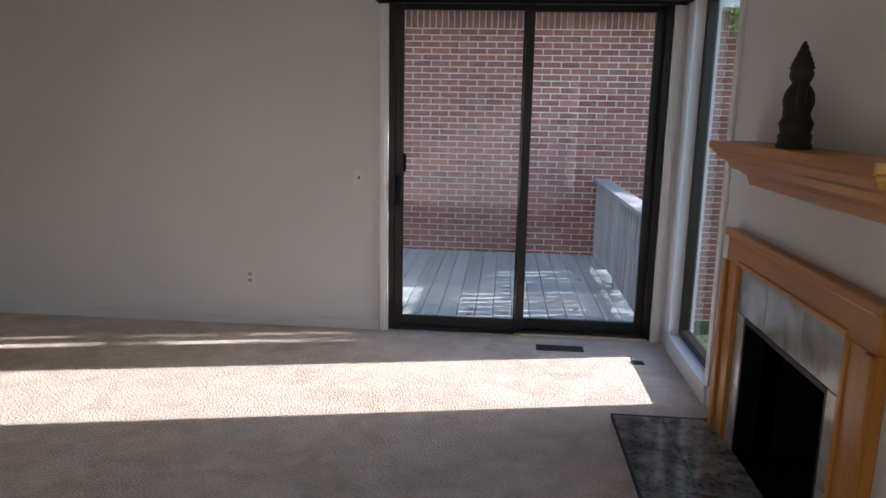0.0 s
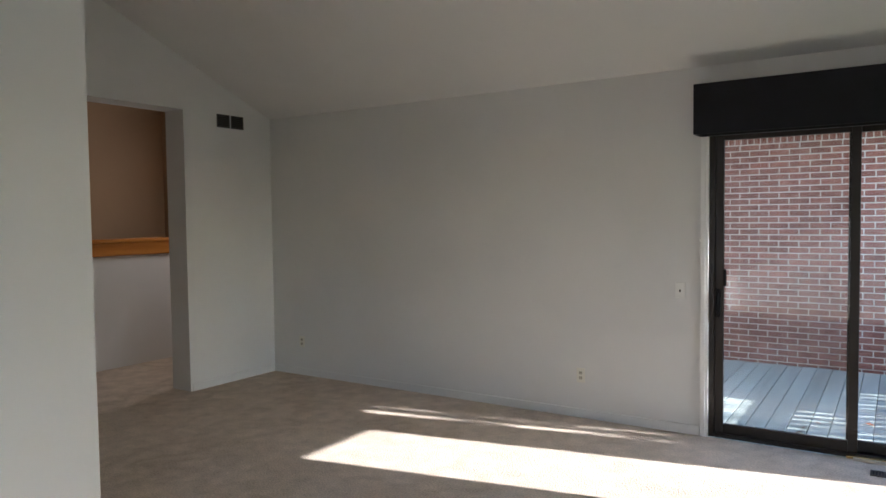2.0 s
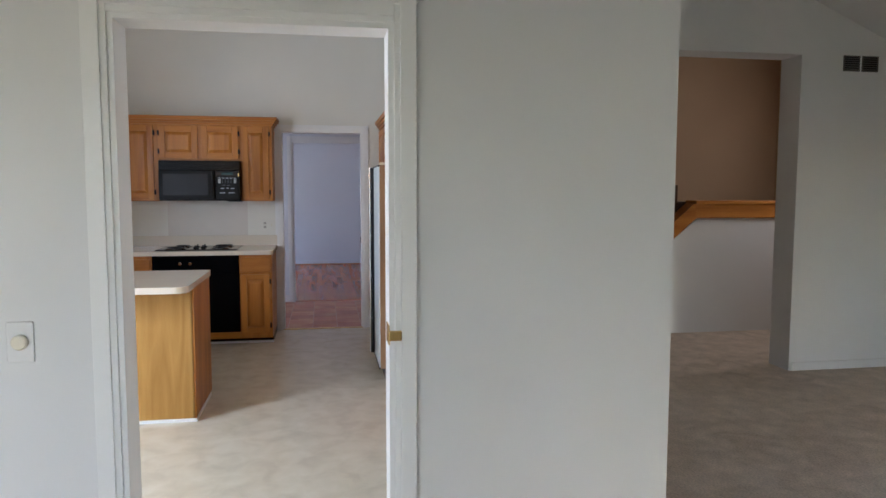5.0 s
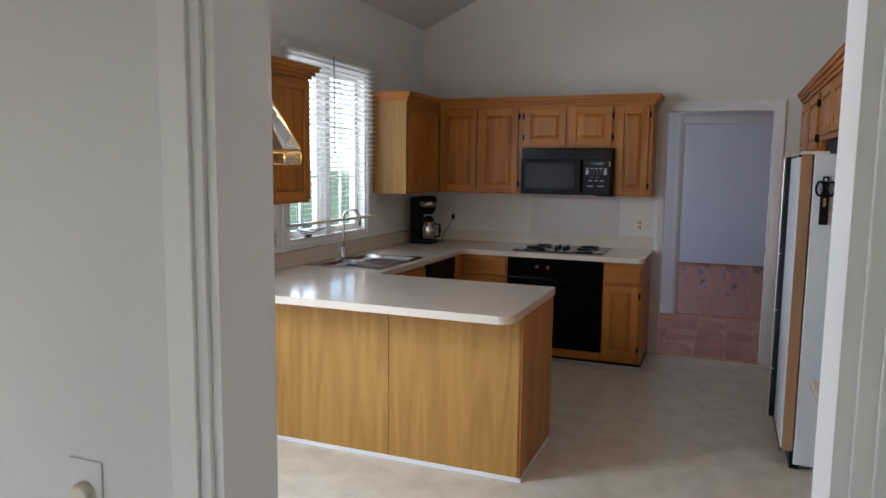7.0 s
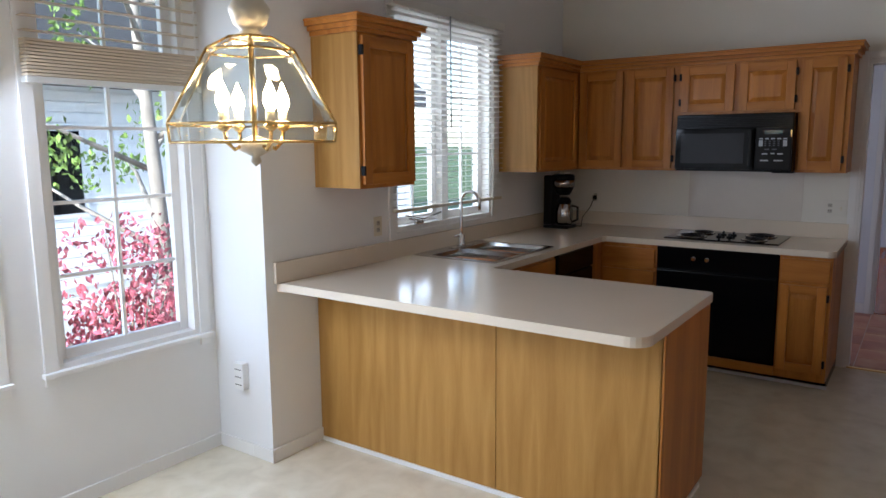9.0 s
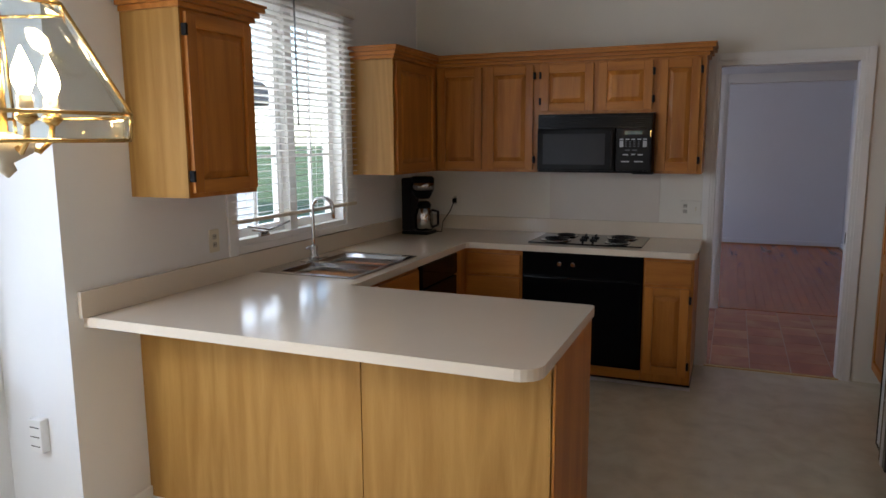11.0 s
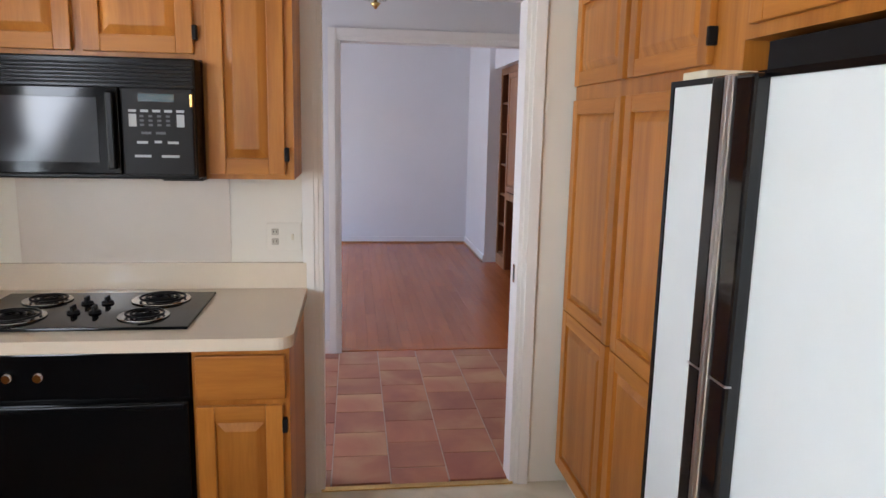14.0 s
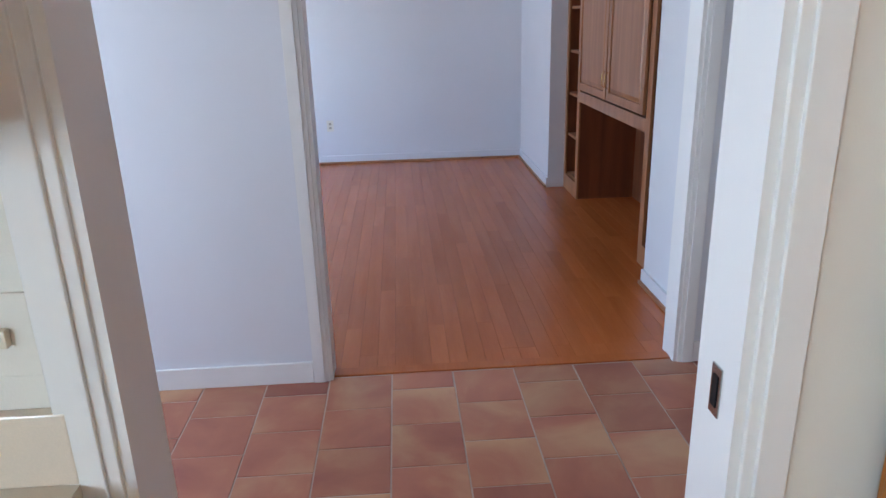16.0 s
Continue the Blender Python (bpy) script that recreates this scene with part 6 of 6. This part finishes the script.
part("roof", prism(bmesh.new(), [(7.45, 2.75), (12.0, 4.9), (12.0, 5.0), (7.42, 2.84)], 0, -6.4, 5.4), ROOFM, hb)
BL, BH, MJ = 0.197, 0.0655, 0.0125
bme = []
for k in range(4):
    me = mesh("brick", B(0, BL - MJ, -0.004 + 0.002 * k, 0.05, 0, BH - MJ, bevel=0.004), BRICK)
    bme.append(me)
half = mesh("brick", B(0, BL / 2 - MJ, 0, 0.05, 0, BH - MJ, bevel=0.004), BRICK)
sold = mesh("brick", B(0, BH - MJ, -0.004, 0.05, 0, 0.19, bevel=0.004), BRICK)
rng = random.Random(4)
rest = bmesh.new()
count = 0
for r in range(48):
    z = -0.80 + r * BH
    x = -4.0 - (BL / 2 if r % 2 else 0)
    while x < 4.2:
        near = -0.75 < x < 1.5 and 0.9 < z < 2.34 and count < 300
        if near:
            b = new("brick", rng.choice(bme))
            b.parent, b.location = hb, Vector((x, 8.0, z)) - Vector(hb.location)
            count += 1
        else:
            dy = rng.uniform(-0.004, 0.003)
            if x > -3.0:
                vs = [rest.verts.new((x + a * (BL - MJ), 8.035 if b else 8.0 + dy, z + c * (BH - MJ))) for a in (0, 1) for b in (0, 1) for c in (0, 1)]
                for q in ((0, 4, 5, 1), (0, 1, 3, 2), (4, 6, 7, 5), (1, 5, 7, 3), (0, 2, 6, 4)):
                    rest.faces.new([vs[i] for i in q])
        x += BL
x = -1.0
while x < 1.9:
    b = new("brick", sold)
    b.parent, b.location = hb, Vector((x, 8.0, 2.345)) - Vector(hb.location)
    x += BH
for k in range(30):
    box(rest, 1.95 + k * BH, 1.95 + k * BH + BH - MJ, 7.998, 8.035, 2.345, 2.53)
ob = part("brickwork", rest, BRICK, hb)
tagged(ob, "red brick courses further along the wall", kind="stuff")

dk = thing("deck", "weathered grey wooden deck with fallen leaves", "deck", (0, 6.4, -0.06))
part("joists", B(-3.2, 1.40, 5.02, 7.98, -0.22, -0.085), RAILW, dk)
bmd = mesh("deck_board", B(0, 0.135, 0, 2.95, 0, 0.038, bevel=0.005), DECKW)
for k in range(33):
    b = new("deck_board", bmd)
    b.parent, b.location = dk, Vector((-3.2 + k * 0.1405, 5.02, -0.083 + 0.002 * math.sin(k * 2.3))) - Vector(dk.location)
rl = thing("deck_railing", "weathered grey wooden deck railing with square balusters", "railing", (1.40, 6.4, -0.045))
part("cap_rail", B(1.32, 1.48, 5.02, 7.98, 0.765, 0.80, bevel=0.005), RAILW, rl)
part("top_rail", B(1.38, 1.42, 5.02, 7.98, 0.67, 0.76, bevel=0.004), RAILW, rl)
part("bottom_rail", B(1.38, 1.42, 5.02, 7.98, 0.05, 0.13, bevel=0.004), RAILW, rl)
for y in (5.06, 6.5, 7.92):
    part("post", B(1.355, 1.445, y - 0.045, y + 0.045, -0.25, 0.765, bevel=0.004), RAILW, rl)
bal = mesh("baluster", B(-0.012, 0.012, -0.044, 0.044, 0.03, 0.75, bevel=0.003), RAILW)
y = 5.20
while y < 7.85:
    b = new("baluster", bal)
    b.parent, b.location = rl, Vector((1.366, y, 0)) - Vector(rl.location)
    y += 0.135
rng = random.Random(9)
LEAFBR = mat("dry_leaf", (0.28, 0.10, 0.045), 0.8, vary=0.3, island=0.5)


def leaf(bm, c, s, rng, up=False):
    """A small pointed leaf, folded at the rib."""
    q = Euler((rng.uniform(-0.35, 0.35) if up else rng.uniform(0, 6.3), rng.uniform(-0.35, 0.35) if up else rng.uniform(0, 6.3), rng.uniform(0, 6.3))).to_matrix()
    p = [q @ Vector(v) * s + Vector(c) for v in ((-0.5, 0, 0), (0, 0.28, 0.09), (0.5, 0, 0), (0, -0.28, 0.09))]
    v = [bm.verts.new(x) for x in p]
    bm.faces.new((v[0], v[2], v[1])), bm.faces.new((v[0], v[3], v[2]))


bm = bmesh.new()
for k in range(46):
    leaf(bm, (rng.uniform(-0.9, 0.0) if k < 34 else rng.uniform(0, 1.2), 5.06 + abs(rng.gauss(0, 0.10 if k < 34 else 0.9)), -0.038), rng.uniform(0.04, 0.085), rng, True)
solid("fallen_leaves", bm, LEAFBR, "dry reddish fallen leaves on the deck boards", "leaves", kind="stuff")


def foliage(bm, centres, per, size, rng):
    for cx, cy, cz, r in centres:
        for k in range(per):
            d = Vector((rng.gauss(0, 1), rng.gauss(0, 1), rng.gauss(0, 0.8))).normalized() * r * rng.uniform(0.35, 1.0) ** 0.5
            leaf(bm, (cx + d.x, cy + d.y, cz + d.z), size * rng.uniform(0.7, 1.3), rng)
    return bm


def shrub(x, y, h, w, material, label, seed, per=90):
    g = random.Random(seed)
    t = thing("shrub", label, "shrub", (x, y, -0.75))
    st, cs = bmesh.new(), []
    for k in range(9):
        a, d = g.uniform(0, 6.3), g.uniform(0.2, 1.0) * w
        tip = (x + d * math.cos(a), y + d * math.sin(a) * 0.7, -0.75 + h * g.uniform(0.6, 1.0))
        tube(st, [(x, y, -0.75), (x + d * 0.3 * math.cos(a), y + d * 0.3 * math.sin(a), -0.75 + h * 0.4), tip], [0.022, 0.014, 0.005], 5)
        for q in range(4):
            f = 0.45 + 0.18 * q
            cs.append((x + d * f * math.cos(a) + g.gauss(0, 0.1), y + d * f * math.sin(a) * 0.7 + g.gauss(0, 0.1), -0.75 + (tip[2] + 0.75) * f + g.gauss(0, 0.08), g.uniform(0.16, 0.3)))
    part("stems", st, BARK, t)
    part("crown", foliage(bmesh.new(), cs, per, 0.06, g), material, t)
    return t


shrub(-4.5, -5.0, 1.75, 0.85, LEAF_R, "crimson-leaved azalea shrub in bloom outside the nook", 3)
shrub(-5.9, -5.2, 1.7, 0.8, LEAF_R, "crimson-leaved azalea shrub outside the kitchen", 5)
shrub(-3.2, -5.6, 1.5, 0.8, LEAF_R, "crimson-leaved azalea shrub beside the nook", 7)


def tree(x, y, h, seed, label, per=60, lean=0.3, leaves=True):
    g = random.Random(seed)
    t = thing("tree", label, "tree", (x, y, -0.75))
    tr = tube(bmesh.new(), [(x, y, -0.78), (x + 0.1 * lean, y, 0.2), (x + 0.5 * lean, y + 0.1, 1.4), (x + 0.6 * lean, y, h * 0.6), (x + 0.4 * lean, y + 0.05, h)], [0.09, 0.075, 0.06, 0.045, 0.015], 9)
    cs = []
    for k in range(11):
        z0 = g.uniform(0.5, h * 0.75)
        a, l = g.uniform(0, 6.3), g.uniform(0.7, 1.7)
        bx = x + 0.4 * lean
        p1 = (bx + l * 0.5 * math.cos(a), y + l * 0.5 * math.sin(a), z0 + 0.35 + g.uniform(-0.15, 0.2))
        p2 = (bx + l * math.cos(a), y + l * math.sin(a), z0 + 0.7 + g.uniform(-0.3, 0.3))
        tube(tr, [(bx, y, z0), p1, p2], [0.03, 0.018, 0.006], 6)
        for q in range(5):
            cs.append((p2[0] + g.gauss(0, 0.28), p2[1] + g.gauss(0, 0.28), p2[2] + g.gauss(0, 0.2), g.uniform(0.15, 0.32)))
    part("trunk", tr, BARK, t, "pale bare trunk and limbs")
    if leaves:
        part("crown", foliage(bmesh.new(), cs, per, 0.075, g), LEAF_G, t, "sparse fresh green leaves")
    return t


tree(-5.3, -5.6, 4.6, 21, "small tree with pale twisting limbs and fresh leaves", 40)
# the next four plants are out of view, added to shape the sunlight
tree(5.6, 2.3, 5.4, 27, "unseen young tree added to dapple sun through the dining windows", 45)
shrub(3.5, 5.72, 4.0, 0.5, LEAF_G, "unseen dense shrub added to break up sun through the patio door", 43, 240)
shrub(3.4, 6.9, 3.4, 1.1, LEAF_G, "unseen loose shrub added to filter sun on the deck", 41, 120)
shrub(5.0, 2.52, 6.6, 0.38, LEAF_G, "unseen tall shrub added to trim the sun patch on the partition", 31, 420)

hs2 = thing("neighbour_house", "white sided house with dark roof across the garden", "house", (-9, -11, -0.75))
part("wall", B(-16, -3.5, -17, -11, -0.75, 2.6), SIDING, hs2)
for k in range(20):
    part("clapboard", B(-16, -3.5, -11.0, -10.97, -0.6 + k * 0.16, -0.45 + k * 0.16), SIDING, hs2)
part("roof", prism(bmesh.new(), [(-10.3, 2.5), (-14, 5.0), (-17.7, 2.5)], 0, -16.6, -3.0), ROOFM, hs2)
for xw in (-13.5, -10.5, -7.0, -5.0):
    wd = part("window", B(xw - 0.5, xw + 0.5, -10.99, -10.94, 0.5, 1.9), TRIM, hs2)
    part("pane", B(xw - 0.43, xw + 0.43, -10.945, -10.93, 0.57, 1.83), BLACKGLASS, wd)

# ---------- floor pieces ----------
fl = thing("hall_tiles", "terracotta floor tiles laid in running bond", "floor tiles", (-8.2, 0, -0.012), kind="structure")
fl.name = "floor_tiles"
TS = 0.267
tme = [mesh("tile", B(0, TS - 0.006, 0, TS - 0.006, 0, 0.012 + 0.0006 * k, bevel=0.0012), TERRA) for k in range(2)]
rng = random.Random(2)
k0 = 0
y = -0.41 - 6 * TS
while y < 1.75:
    x = -9.12 + 0.006 - (TS / 2 if k0 % 2 else 0)
    while x < KX - 0.03 - TS * 0.45:
        if x > -9.2:
            xe = min(x + TS - 0.008, KX - 0.022)
            if xe - x > TS - 0.01 and x > -9.13:
                b = new("tile", rng.choice(tme))
                b.parent, b.location = fl, Vector((x, y + 0.004, -0.012)) - Vector(fl.location)
            elif xe - x > 0.03:
                xs = max(x, -9.125)
                part("tile", B(xs, xe, y + 0.004, y + TS - 0.004, -0.012, 0.0005, bevel=0.002), TERRA, fl)
        elif x + TS > -9.11:
            part("tile", B(-9.125, x + TS - 0.008, y + 0.004, y + TS - 0.004, -0.012, 0.0005, bevel=0.002), TERRA, fl)
        x += TS
    y += TS
    k0 += 1
fw = thing("study_planks", "glossy red-brown oak strip floor", "floor boards", (-11.4, 0, -0.012), kind="structure")
fw.name = "floor_planks"
part("threshold_board", B(-9.19, -9.125, -0.40, 1.11, -0.012, 0.006, bevel=0.004), STRIP, fw)
PWD = 0.082
pme = {}
rest = bmesh.new()
n = 0
y = -2.75
while y < 1.87:
    x = -13.81
    while x < -9.195:
        L = rng.choice((0.55, 0.8, 1.05, 1.3))
        L = min(L, -9.193 - x)
        if -1.1 < y < 1.38 and n < 300:
            key = round(L, 3)
            if key not in pme:
                pme[key] = mesh("plank", B(0, L - 0.0008, 0, PWD - 0.0008, 0, 0.0128, bevel=0.0005), STRIP)
            b = new("plank", pme[key])
            b.parent, b.location = fw, Vector((x, y, -0.012)) - Vector(fw.location)
            n += 1
        else:
            box(rest, x, x + L - 0.0015, y, y + PWD - 0.0015, -0.012, 0.001)
        x += L
    y += PWD
ob = part("planks", rest, STRIP, fw)
tagged(ob, "oak strips along the far side of the study", kind="stuff")
